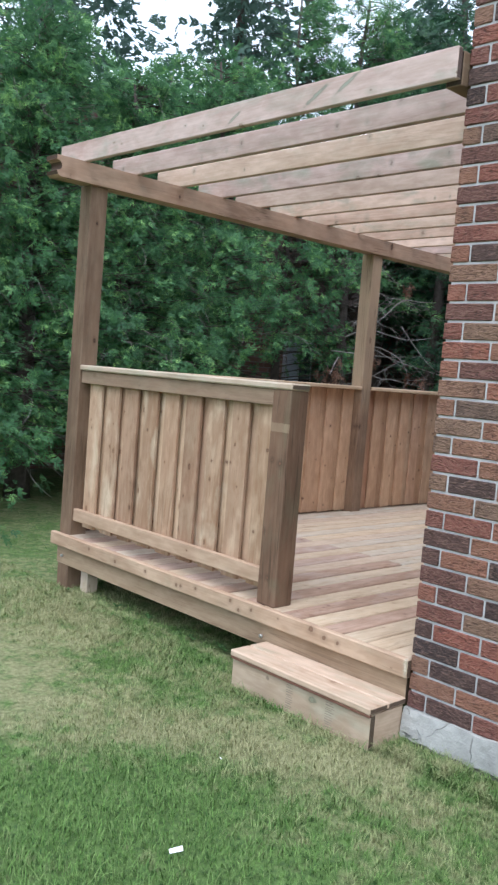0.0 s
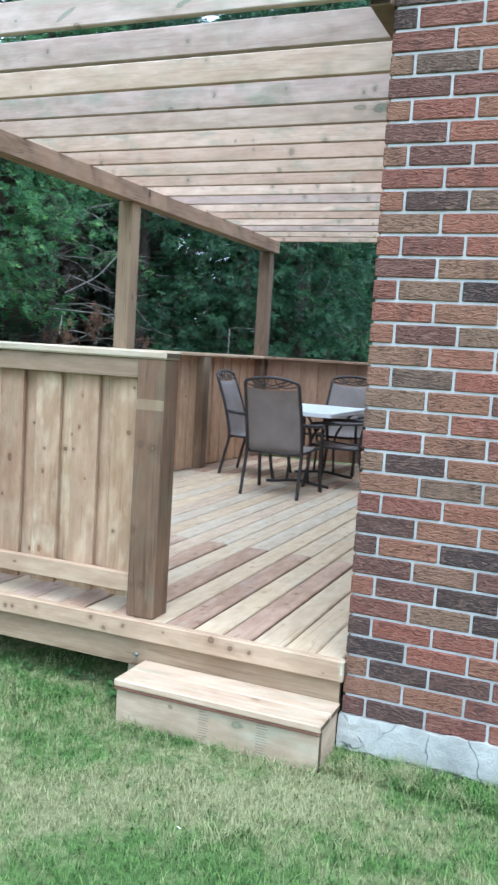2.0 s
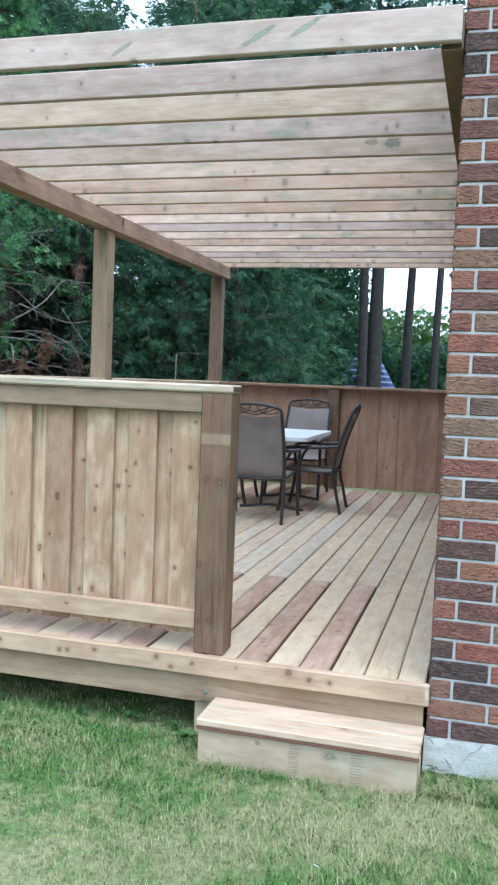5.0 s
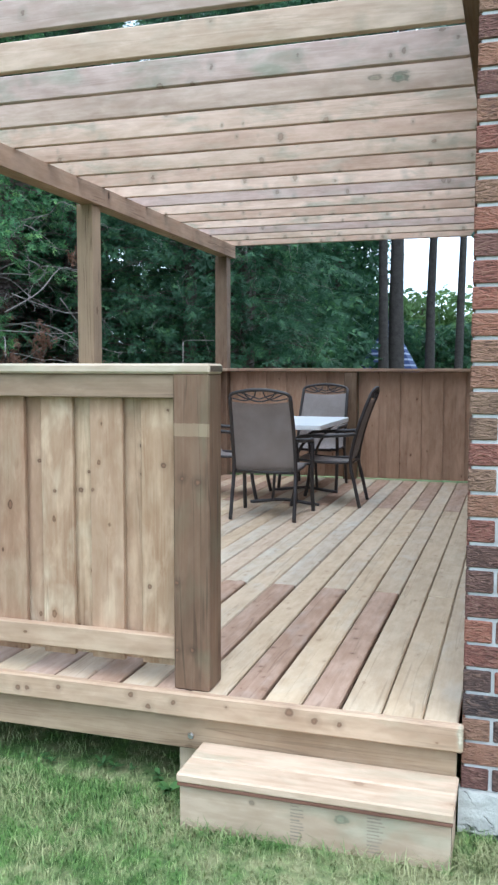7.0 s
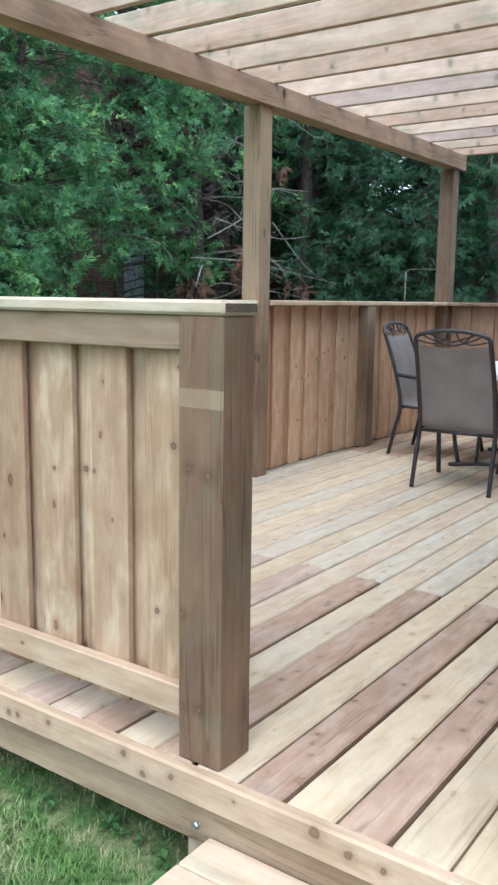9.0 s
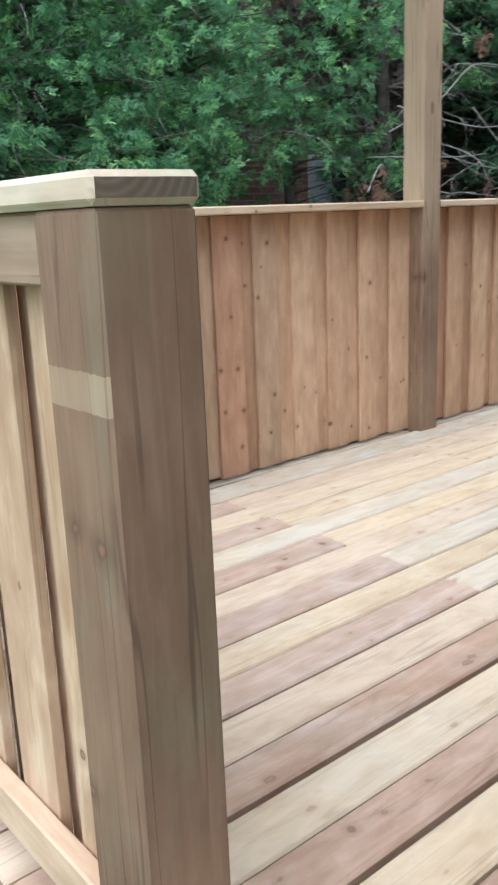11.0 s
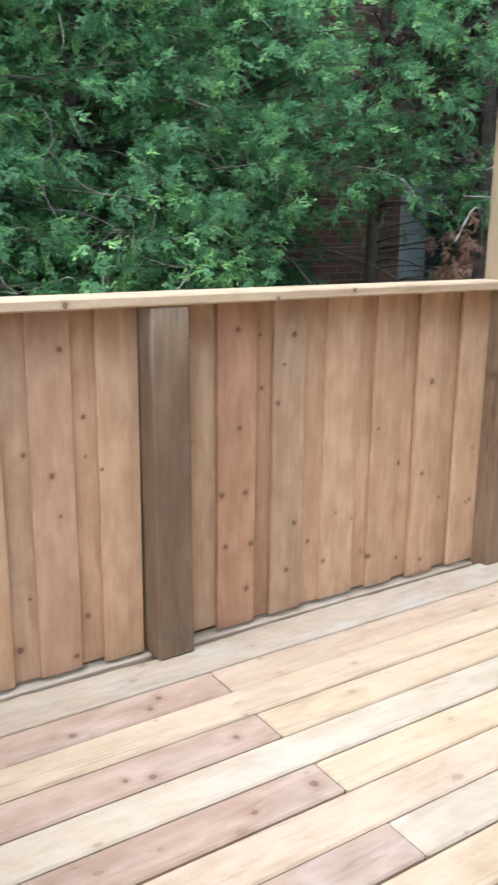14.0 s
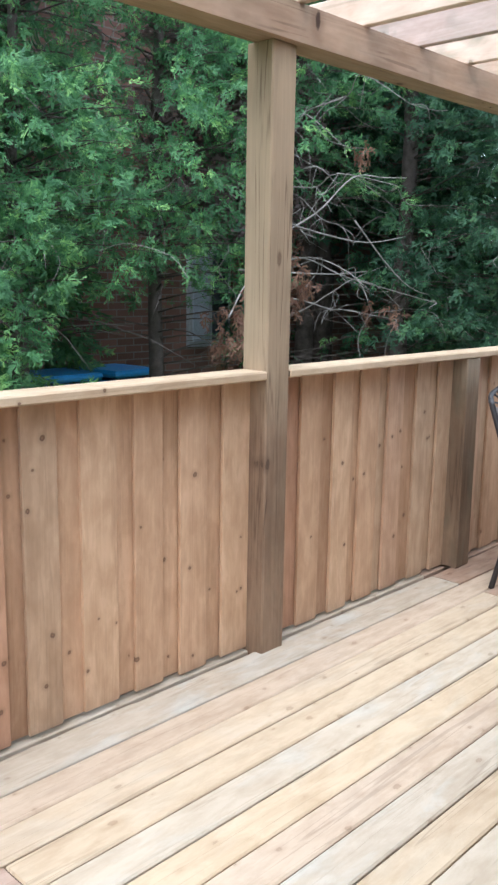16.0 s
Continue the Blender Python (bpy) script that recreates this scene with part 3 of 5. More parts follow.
def neighbour_brick_material():
    m = Nodes("far_brickwork")
    b = m.add("TexBrick", {"offset": 0.5}, Vector=m.add("VectorMath", {"operation": "MULTIPLY"}, i0=m.add("TexCoord").outputs["Object"], i1=(1, 0, 0)).outputs[0])
    v = m.add("TexCoord").outputs["Object"]
    sep = m.add("SeparateXYZ", Vector=v)
    flat = m.add("CombineXYZ", X=sep.outputs[0], Y=sep.outputs[2], Z=0.0)
    m.put(b.inputs["Vector"], flat.outputs[0])
    m.put(b.inputs["Color1"], (0.21, 0.11, 0.085))
    m.put(b.inputs["Color2"], (0.12, 0.064, 0.052))
    m.put(b.inputs["Mortar"], (0.19, 0.165, 0.145))
    m.put(b.inputs["Scale"], 1.0)
    m.put(b.inputs["Mortar Size"], 0.008)
    m.put(b.inputs["Brick Width"], 0.25)
    m.put(b.inputs["Row Height"], 0.086)
    return m.finish(b.outputs["Color"], 0.9, b.outputs["Fac"], 0.3, 0.004)


FAR_BRICK = neighbour_brick_material()

# ---- builders ----


def data_from(name, verts, faces, mat, smooth=False):
    me = bpy.data.meshes.new(name)
    me.from_pydata([tuple(v) for v in verts], [], [tuple(f) for f in faces])
    me.materials.append(mat)
    if smooth:
        me.polygons.foreach_set("use_smooth", [True] * len(me.polygons))
    me.update()
    return me


def data_from_arrays(name, verts, faces, mat):
    """A mesh from an (n, 3) array of places and an (m, k) array of faces, all with k corners."""
    me = bpy.data.meshes.new(name)
    n, k = faces.shape
    me.vertices.add(len(verts))
    me.vertices.foreach_set("co", np.ascontiguousarray(verts, dtype=np.float32).ravel())
    me.loops.add(n * k)
    me.loops.foreach_set("vertex_index", np.ascontiguousarray(faces, dtype=np.int32).ravel())
    me.polygons.add(n)
    me.polygons.foreach_set("loop_start", np.arange(0, n * k, k, dtype=np.int32))
    me.materials.append(mat)
    me.update(calc_edges=True)
    return me


def thing(name, base, label, category, group="", kind=""):
    ob = new(name)
    ob.location = base
    ob.empty_display_size = 0.1
    return tagged(ob, label, category, group, kind)


def attach(ob, parent, label=""):
    ob.parent = parent
    if label:
        ob["label"] = label
    return ob


def part(name, me, parent, m=None, label=""):
    """A mesh under a thing or part; m is its pose in the parent's space."""
    ob = new(name, me)
    if m is not None:
        ob.matrix_basis = m
    return attach(ob, parent, label)


BOXES = {}


def box_data(size, mat, chamfer=0.003):
    """A box with chamfered edges, centred; alike boxes share one mesh."""
    key = (tuple(round(s, 4) for s in size), mat.name, chamfer)
    if key not in BOXES:
        hx, hy, hz = (s / 2 for s in size)
        c = min(chamfer, hx * 0.8, hy * 0.8, hz * 0.8)
        verts, index = [], {}
        for sx in (-1, 1):
            for sy in (-1, 1):
                for sz in (-1, 1):
                    for a in range(3):
                        p = [sx * (hx - c), sy * (hy - c), sz * (hz - c)]
                        p[a] = (sx, sy, sz)[a] * (hx, hy, hz)[a]
                        index[sx, sy, sz, a] = len(verts)
                        verts.append(p)
        faces = []
        for a in range(3):
            b, d = (a + 1) % 3, (a + 2) % 3
            for s in (-1, 1):
                ring = []
                for sb, sd in ((-1, -1), (1, -1), (1, 1), (-1, 1)):
                    k = [0, 0, 0]
                    k[a], k[b], k[d] = s, sb, sd
                    ring.append(index[(*k, a)])
                faces.append(ring if s > 0 else ring[::-1])
            for sb in (-1, 1):
                for sd in (-1, 1):
                    k0, k1 = [0, 0, 0], [0, 0, 0]
                    k0[a], k0[b], k0[d] = -1, sb, sd
                    k1[a], k1[b], k1[d] = 1, sb, sd
                    q = [index[(*k0, b)], index[(*k1, b)], index[(*k1, d)], index[(*k0, d)]]
                    faces.append(q if sb * sd > 0 else q[::-1])
        for (sx, sy, sz, a), _ in list(index.items()):
            if a == 0:
                tri = [index[sx, sy, sz, 0], index[sx, sy, sz, 1], index[sx, sy, sz, 2]]
                faces.append(tri if sx * sy * sz > 0 else tri[::-1])
        BOXES[key] = data_from("box", verts, faces, mat)
    return BOXES[key]


def axes(long, wide):
    """A turn that lays a piece's own x along `long` and its y along `wide`."""
    u, v = Vector(long), Vector(wide)
    w = u.cross(v)
    return Matrix((u, v, w)).transposed().to_4x4()


X, Y, Z = (1, 0, 0), (0, 1, 0), (0, 0, 1)


def board(parent, name, lo, hi, mat, long, wide, chamfer=0.003, label="", jitter=0.0):
    """A piece of timber that fills the box lo..hi (world), with its grain along `long`."""
    lo, hi = Vector(lo), Vector(hi)
    ext = hi - lo
    order = [max(range(3), key=lambda i: abs(a[i])) for a in (long, wide)]
    order.append(3 - order[0] - order[1])
    me = box_data([ext[i] for i in order], mat, chamfer)
    base = parent.location if parent.parent is None else parent.location + parent.parent.location
    m = Matrix.Translation((lo + hi) / 2 - base) @ axes(long, wide)
    if jitter:
        m = m @ pose(0, 0, 0, random.uniform(-1, 1) * jitter, random.uniform(-1, 1) * jitter * 0.4, random.uniform(-1, 1) * jitter * 0.3)
    return part(name, me, parent, m, label)


def tube_arrays(points, radii, sides=8):
    pts = [Vector(p) for p in points]
    n = len(pts)
    if not isinstance(radii, (list, tuple)):
        radii = [radii] * n
    t0 = (pts[1] - pts[0]).normalized()
    side = t0.orthogonal().normalized()
    verts, faces = [], []
    for i, p in enumerate(pts):
        t = (pts[min(i + 1, n - 1)] - pts[max(i - 1, 0)]).normalized()
        side = (side - t * side.dot(t)).normalized()
        up = t.cross(side)
        for k in range(sides):
            a = 2 * math.pi * k / sides
            verts.append(p + (side * math.cos(a) + up * math.sin(a)) * radii[i])
    for i in range(n - 1):
        for k in range(sides):
            a, b = i * sides + k, i * sides + (k + 1) % sides
            faces.append((a, b, b + sides, a + sides))
    faces.append(tuple(range(sides))[::-1])
    faces.append(tuple(range((n - 1) * sides, n * sides)))
    return verts, faces


def curve_points(ctrl, steps=6):
    """A smooth line through the control points."""
    p = [Vector(c) for c in ctrl]
    out = []
    for i in range(len(p) - 1):
        a, b, c, d = p[max(i - 1, 0)], p[i], p[i + 1], p[min(i + 2, len(p) - 1)]
        for s in range(steps):
            t = s / steps
            out.append(0.5 * ((2 * b) + (c - a) * t + (2 * a - 5 * b + 4 * c - d) * t * t + (3 * b - a - 3 * c + d) * t ** 3))
    return out + [p[-1]]


def tubes_data(name, lines, mat, sides=8):
    verts, faces = [], []
    for pts, r in lines:
        v, f = tube_arrays(pts, r, sides)
        o = len(verts)
        verts += v
        faces += [tuple(i + o for i in q) for q in f]
    return data_from(name, verts, faces, mat, True)


# ---- ground ----
D = 0.38          # deck surface
HX, HY = 3.33, 2.275   # corner of the brick house


def ground():
    n = 60
    axis = np.sinh(np.linspace(-6.2, 6.2, n * 2 + 1)) * 2.4
    gx, gy = np.meshgrid(axis + 3.0, axis + 4.0, indexing="ij")
    gz = np.zeros_like(gx)
    for i in range(gx.shape[0]):
        for j in range(gx.shape[1]):
            if abs(gx[i, j] - 3) < 14 and abs(gy[i, j] - 4) < 14:
                gz[i, j] = 0.03 * noise.noise((gx[i, j] * 0.7, gy[i, j] * 0.7, 3.1)) - 0.012
    k = gx.shape[1]
    i, j = np.meshgrid(np.arange(k - 1), np.arange(k - 1), indexing="ij")
    a = (i * k + j).ravel()
    faces = np.stack([a, a + k, a + k + 1, a + 1], 1)
    me = data_from_arrays("ground", np.stack([gx, gy, gz], -1).reshape(-1, 3), faces, LAWN)
    return tagged(new("ground", me), "patchy backyard lawn with dry straw-coloured spots", "lawn", kind="structure")


ground()


def grass():
    rng = np.random.default_rng(5)
    zones = [(-0.3, 3.32, 0.3, 6.6, 205000), (-1.5, 3.4, 5.8, 9.3, 20000), (3.4, 8.0, 5.6, 9.3, 16000), (3.0, 3.7, 2.9, 5.5, 6000), (3.1, 3.3, 0.9, 2.27, 5000)]
    pos = np.concatenate([np.stack([rng.uniform(x0, x1, n), rng.uniform(y0, y1, n)], 1) for x0, x1, y0, y1, n in zones])
    inside = (pos[:, 0] > HX - 0.03) & (pos[:, 1] < HY + 0.02)
    pos = pos[~inside]
    # thinning out towards the edges that nobody comes near
    keep = np.clip((pos[:, 0] + 0.3) / 1.4, 0.06, 1) * np.clip((pos[:, 1] - 0.3) / 1.0, 0.06, 1) * np.clip((9.3 - pos[:, 1]) / 3.0, 0.06, 1)
    pos = pos[rng.uniform(0, 1, len(pos)) < keep]
    n = len(pos)
    tall = np.array([0.5 * noise.noise((x * 1.1, y * 1.1, 7.0)) + 0.8 * noise.noise((x * 7.0, y * 7.0, 2.0)) for x, y in pos]) * 0.5 + 0.5
    tall = np.clip(tall, 0.0, 1.0)
    edge = ((pos[:, 0] > 3.08) & (pos[:, 1] < 2.28)) | ((pos[:, 0] > 2.99) & (pos[:, 0] < 3.075) & (pos[:, 1] < 3.3) & (pos[:, 1] > 2.28))
    tall = np.where(edge, tall * 0.6 + rng.uniform(0.1, 0.85, n), tall)
    h = (0.004 + 0.032 * tall ** 2) * rng.uniform(0.35, 1.5, n)
    ang = rng.uniform(0, 2 * np.pi, n)
    lean = rng.uniform(0.4, 2.6, n) * h
    w = rng.uniform(0.0010, 0.0023, n)
    d = np.stack([np.cos(ang), np.sin(ang)], 1)
    s = np.stack([-np.sin(ang), np.cos(ang)], 1)
    base = np.concatenate([pos, np.full((n, 1), -0.015)], 1)
    V = np.zeros((n, 5, 3))
    for k, (f, hh, ww) in enumerate(((0, 0, 1), (0, 0, -1), (0.35, 0.62, 0.8), (0.35, 0.62, -0.8), (1.0, 1.0, 0))):
        V[:, k, :2] = pos + d * (lean * f)[:, None] + s * (w * ww)[:, None]
        V[:, k, 2] = -0.015 + (h + 0.012) * hh
    o = (np.arange(n) * 5)[:, None]
    tris = np.concatenate([o + np.array([[0, 1, 3]]), o + np.array([[0, 3, 2]]), o + np.array([[2, 3, 4]])])
    me = data_from_arrays("grass", V.reshape(-1, 3), tris, GRASS)
    tagged(new("grass", me), "short green grass blades with dry tufts on the lawn", "grass", kind="stuff")


grass()

# ---- brick house ----


def brick_house():
    top = 3.8
    house = thing("brick_house", (HX, HY, 0), "red and brown textured brick house with pale mortar", "house", kind="structure")
    wall = part("wall", box_data((9.6, 9.2, top), MORTAR, 0.004), house, Matrix.Translation((4.8 + 0.009, -4.6 - 0.009, top / 2)), "pale grey mortar")
    # parged foundation with a ragged upper edge
    steps, rise, verts, faces = 180, 6, [], []
    for i in range(steps + 1):
        y = HY + 0.006 - i * 0.025
        low = 0.006 + 0.022 * noise.noise((y * 4.0, 8.8, 0)) + 0.012 * noise.noise((y * 17, 2.1, 0))
        z = 0.152 + 0.014 * noise.noise((y * 5.0, 1.3, 0)) + 0.012 * noise.noise((y * 21, 4.3, 0))
        for k in range(rise):
            f = k / (rise - 1)
            off = -0.024 + 0.010 * f * f + 0.010 * noise.noise((y * 7, f * 1.5, 5.5)) + 0.005 * noise.noise((y * 24, f * 4.0, 1.5))
            verts.append((off, y - HY, low + (z - low) * f))
        verts += [(0.03, y - HY, z + 0.003), (0.03, y - HY, low)]
        if i:
            m = rise + 2
            a, b = i * m - m, i * m
            faces += [(a + k, b + k, b + k + 1, a + k + 1) for k in range(rise)] + [(a, a + m - 1, b + m - 1, b)]
    faces.append(tuple(range(rise + 2)))
    part("foundation", data_from("foundation", verts, faces, PARGING), house, None, "cracked grey cement parging along the foundation")
    part("footing", box_data((0.3, 4.5, 0.34), FOOTING, 0.02), house, Matrix.Translation((0.142, -2.26, -0.1)), "rough dark footing under the parging")
    part("roof", box_data((9.6, 9.2, 0.2), ROOFING, 0.02), house, Matrix.Translation((4.81, -4.61, top + 0.1)))
    course, length, height, joint = 0.0864, 0.2475, 0.0745, 0.0
    z0 = 0.153
    far_v, far_f = [], []

    def far_box(c, e):
        o = len(far_v)
        for sx in (-1, 1):
            for sy in (-1, 1):
                for sz in (-1, 1):
                    far_v.append((c[0] + sx * e[0] / 2, c[1] + sy * e[1] / 2, c[2] + sz * e[2] / 2))
        for q in ((0, 1, 3, 2), (4, 6, 7, 5), (0, 4, 5, 1), (2, 3, 7, 6), (0, 2, 6, 4), (1, 5, 7, 3)):
            far_f.append(tuple(i + o for i in q))

    rng = random.Random(8)
    for r in range(int((top - z0) / course)):
        zc = z0 + r * course + height / 2
        cuts = [0.0, 0.2475 if r % 2 else 0.098]
        while cuts[-1] < 9.0:
            cuts.append(cuts[-1] + 0.2495)
        for a, b in zip(cuts[:-1], cuts[1:]):
            span = b - a - (0.0115 if a > 0 else 0.006)
            c = a + (0.0058 if a > 0 else 0) + span / 2
            if b < 1.0 and zc < 3.75:
                me = box_data((0.02, round(span, 3), height), BRICK, 0.004)
                part("brick", me, wall, Matrix.Translation((0.01 - 4.8 - 0.009 + rng.uniform(-0.0015, 0.0015), -c + 4.6 + 0.009, zc - top / 2)) @ pose(0, 0, 0, rng.uniform(-0.4, 0.4), 0, 0))
            else:
                far_box((0.01, -c, zc), (0.02, span, height))
        cuts = [0.0, 0.098 if r % 2 else 0.2475]
        while cuts[-1] < 9.4:
            cuts.append(cuts[-1] + 0.2495)
        for a, b in zip(cuts[:-1], cuts[1:]):
            if a > 0.02:
                far_box(((a + b) / 2, -0.01, zc), (b - a - 0.0115, 0.02, height))
            else:
                far_box(((a + b) / 2 + 0.012, -0.01, zc), (b - a - 0.03, 0.0198, height))
    rest = part("brickwork", data_from("brickwork", far_v, far_f, BRICK), house)
    rest["kind"] = "stuff"


brick_house()

# ---- deck ----


def deck():
    ob = thing("deck", (HX, HY, 0), "new wooden deck of pale and reddish planks", "deck")
    pitch, gap, t = 0.1453, 0.0058, 0.036
    rng = random.Random(3)
    x0, x1 = 3.331, 9.853
    for k in range(-3, 17):
        ya, yb = 2.70 + k * pitch + gap / 2, 2.70 + (k + 1) * pitch - gap / 2
        ya = max(ya, HY + 0.014)
        if k % 2 == 0 and k >= 0:
            j = 5.012 + rng.uniform(-0.008, 0.008)
            runs = [(x0, j, RED if k < 8 else PINK), (j + 0.003, x1, PALE)]
        elif k == -2:
            runs = [(x0, 5.0, PALE), (5.003, x1, PALE)]
        else:
            j = 7.89 + rng.uniform(-0.02, 0.02)
            runs = [(x0, j, PALE), (j + 0.003, x1, RED)]
        for a, b, mat in runs:
            dz = rng.uniform(-0.0012, 0.0012)
            mat = TONES.get(k, PALE) if mat is PALE else mat
            shrink = 0.010 if mat is RED and a < 4 else 0.002 if mat is PINK else rng.uniform(-0.0015, 0.002)
            board(ob, "deck_board", (a, ya + shrink, D - t + dz), (b, yb, D + dz), mat, X, Y, 0.006)
    # border board with a waney far edge, and the strip that closes the gap to the fence
    n = 120
    near = 2.70 + 17 * pitch + gap / 2
    for x0, x1, tone in ((3.331, 7.92, GREYED), (7.924, 9.755, RED)):
        verts, faces = [], []
        for i in range(n + 1):
            x = x0 + (x1 - x0) * i / n
            far = 5.352 + 0.022 * noise.noise((x * 1.3, 0.7, 3.0)) + 0.006 * noise.noise((x * 7.0, 2.2, 1.0)) + 0.003 * noise.noise((x * 25.0, 0.4, 9.0))
            dip = 0.004 + 0.006 * abs(noise.noise((x * 5.0, 6.2, 1.0)))
            verts += [(x - (x0 + x1) / 2, y - 5.385, z - D) for y, z in ((near, D - t), (near, D - 0.003), (near + 0.003, D), (far - 0.012, D), (far, D - dip), (far + 0.002, D - t))]
            if i:
                a, b = 6 * i - 6, 6 * i
                faces += [(a + k, b + k, b + k + 1, a + k + 1) for k in range(5)]
        faces += [(0, 1, 2, 3, 4, 5), tuple(6 * n + k for k in (5, 4, 3, 2, 1, 0))]
        part("border_board", data_from("border_board", verts, faces, tone), ob, Matrix.Translation((Vector(((x0 + x1) / 2, 5.385, D)) - ob.location)))
        board(ob, "edge_strip", (x0, 5.390, D - t), (x1, 5.455, D - 0.010), tone, X, Y, 0.004)
    board(ob, "fascia_board", (3.29, 2.268, D - 0.090), (3.329, 5.50, D + 0.004), FASCIA, Y, Z, 0.007, "tan trim board with knots along the deck edge")
    board(ob, "rim_joist", (3.331, 2.29, 0.155), (3.369, 5.46, D - t - 0.002), RIM, Y, Z, 0.003)
    board(ob, "rim_joist", (3.37, 5.42, 0.155), (9.838, 5.458, D - t - 0.002), BEAM, X, Z, 0.003)
    board(ob, "rim_joist", (9.80, 2.3, 0.155), (9.838, 5.419, D - t - 0.002), BEAM, Y, Z, 0.003)
    for i in range(1, 16):
        x = 3.37 + i * 0.406
        board(ob, "joist", (x, 2.30, 0.155), (x + 0.038, 5.418, D - t - 0.002), BEAM, Y, Z, 0.003)
    for x, y in ((3.372, 3.25), (3.40, 5.14), (6.5, 3.2), (6.5, 5.2), (9.7, 3.2)):
        board(ob, "foot_post", (x, y, -0.1), (x + 0.089, y + 0.089, 0.153), PALE, Z, X, 0.003)
    for y, z in ((3.274, 0.208), (5.385, 0.215)):
        v, f = tube_arrays([(3.331, y, z), (3.322, y, z), (3.318, y, z)], [0.012, 0.012, 0.009], 6)
        part("bolt", data_from("bolt", [p - Vector((HX, HY, 0)) for p in v], f, STEEL), ob, None, "galvanised hexagonal bolt")


deck()

# ---- pergola ----


def pergola():
    ob = thing("pergola", (6.5, 5.38, 0), "new brown wooden pergola roof of flat rafters on square posts", "pergola")
    for x, z in ((3.335, -0.1), (6.505, 0.0), (9.76, 0.0)):
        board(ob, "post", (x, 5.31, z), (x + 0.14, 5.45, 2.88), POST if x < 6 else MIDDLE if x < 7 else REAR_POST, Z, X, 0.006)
    # beam with a rounded notch cut in its end
    end, back, y0, y1, z0, z1 = 3.03, 9.97, 5.275, 5.415, 2.88, 3.02
    prof = [(end + 0.035, z0), (back, z0), (back, z1), (end, z1), (end, z1 - 0.03)]
    for i in range(9):
        a = math.pi / 2 - math.pi * i / 8
        prof.append((end + 0.004 + 0.038 * math.cos(a), z1 - 0.068 + 0.036 * math.sin(a)))
    prof.append((end + 0.012, z0 + 0.012))
    n = len(prof)
    mid = Vector(((end + back) / 2, (y0 + y1) / 2, (z0 + z1) / 2))
    verts = [(x - mid.x, y - mid.y, z - mid.z) for y in (y0, y1) for x, z in prof]
    faces = [tuple(range(n)), tuple(range(2 * n - 1, n - 1, -1))] + [(i, i + n, (i + 1) % n + n, (i + 1) % n) for i in range(n)]
    me = data_from("beam", verts, faces, BEAM)
    part("beam", me, ob, Matrix.Translation(mid - ob.location), "brown wooden beam with a notched end")
    board(ob, "ledger", (3.292, HY + 0.003, 3.0), (10.0, HY + 0.09, 3.15), POST, X, Z, 0.004)
    xs = [3.25] + [3.69 + 0.417 * i for i in range(16)]
    for i, x in enumerate(xs):
        right = 2.283 if i == 0 else HY + 0.093
        board(ob, "rafter", (x, right, 3.021), (x + 0.038, 5.60 + random.uniform(-0.01, 0.01), 3.161), RAFTERS.get(i, RAFTER), Y, Z, 0.005)


pergola()

# ---- fences ----


def front_railing():
    ob = thing("deck_railing", (3.4, 3.27, D), "wooden privacy railing of upright boards beside the step", "railing")
    board(ob, "post", (3.335, 3.202, D), (3.475, 3.344, 1.579), BANDED, Z, X, 0.006, "square brown post with a paler band")
    board(ob, "cap", (3.329, 3.196, 1.580), (3.479, 5.308, 1.618), CAP, Y, X, 0.008)
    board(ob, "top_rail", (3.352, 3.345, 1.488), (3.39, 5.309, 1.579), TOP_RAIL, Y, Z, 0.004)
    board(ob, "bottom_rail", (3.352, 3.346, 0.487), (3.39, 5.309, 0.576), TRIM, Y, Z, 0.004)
    P = 0.2175
    for k in range(-1, 9):
        a = 3.578 + k * P
        lo, hi = max(a, 3.347), min(a + 0.14, 5.307)
        if hi - lo > 0.03:
            board(ob, "board", (3.392, lo, 0.45), (3.414, hi, 1.573), BROWN_PANEL if k in (2, 5) else PANEL, Z, Y, 0.002, jitter=0.15)
        lo, hi = max(a + 0.104, 3.347), min(a + P + 0.035, 5.307)
        if hi - lo > 0.03:
            board(ob, "board", (3.430, lo, 0.45), (3.448, hi, 1.573), PANEL, Z, Y, 0.002, jitter=0.15)


front_railing()


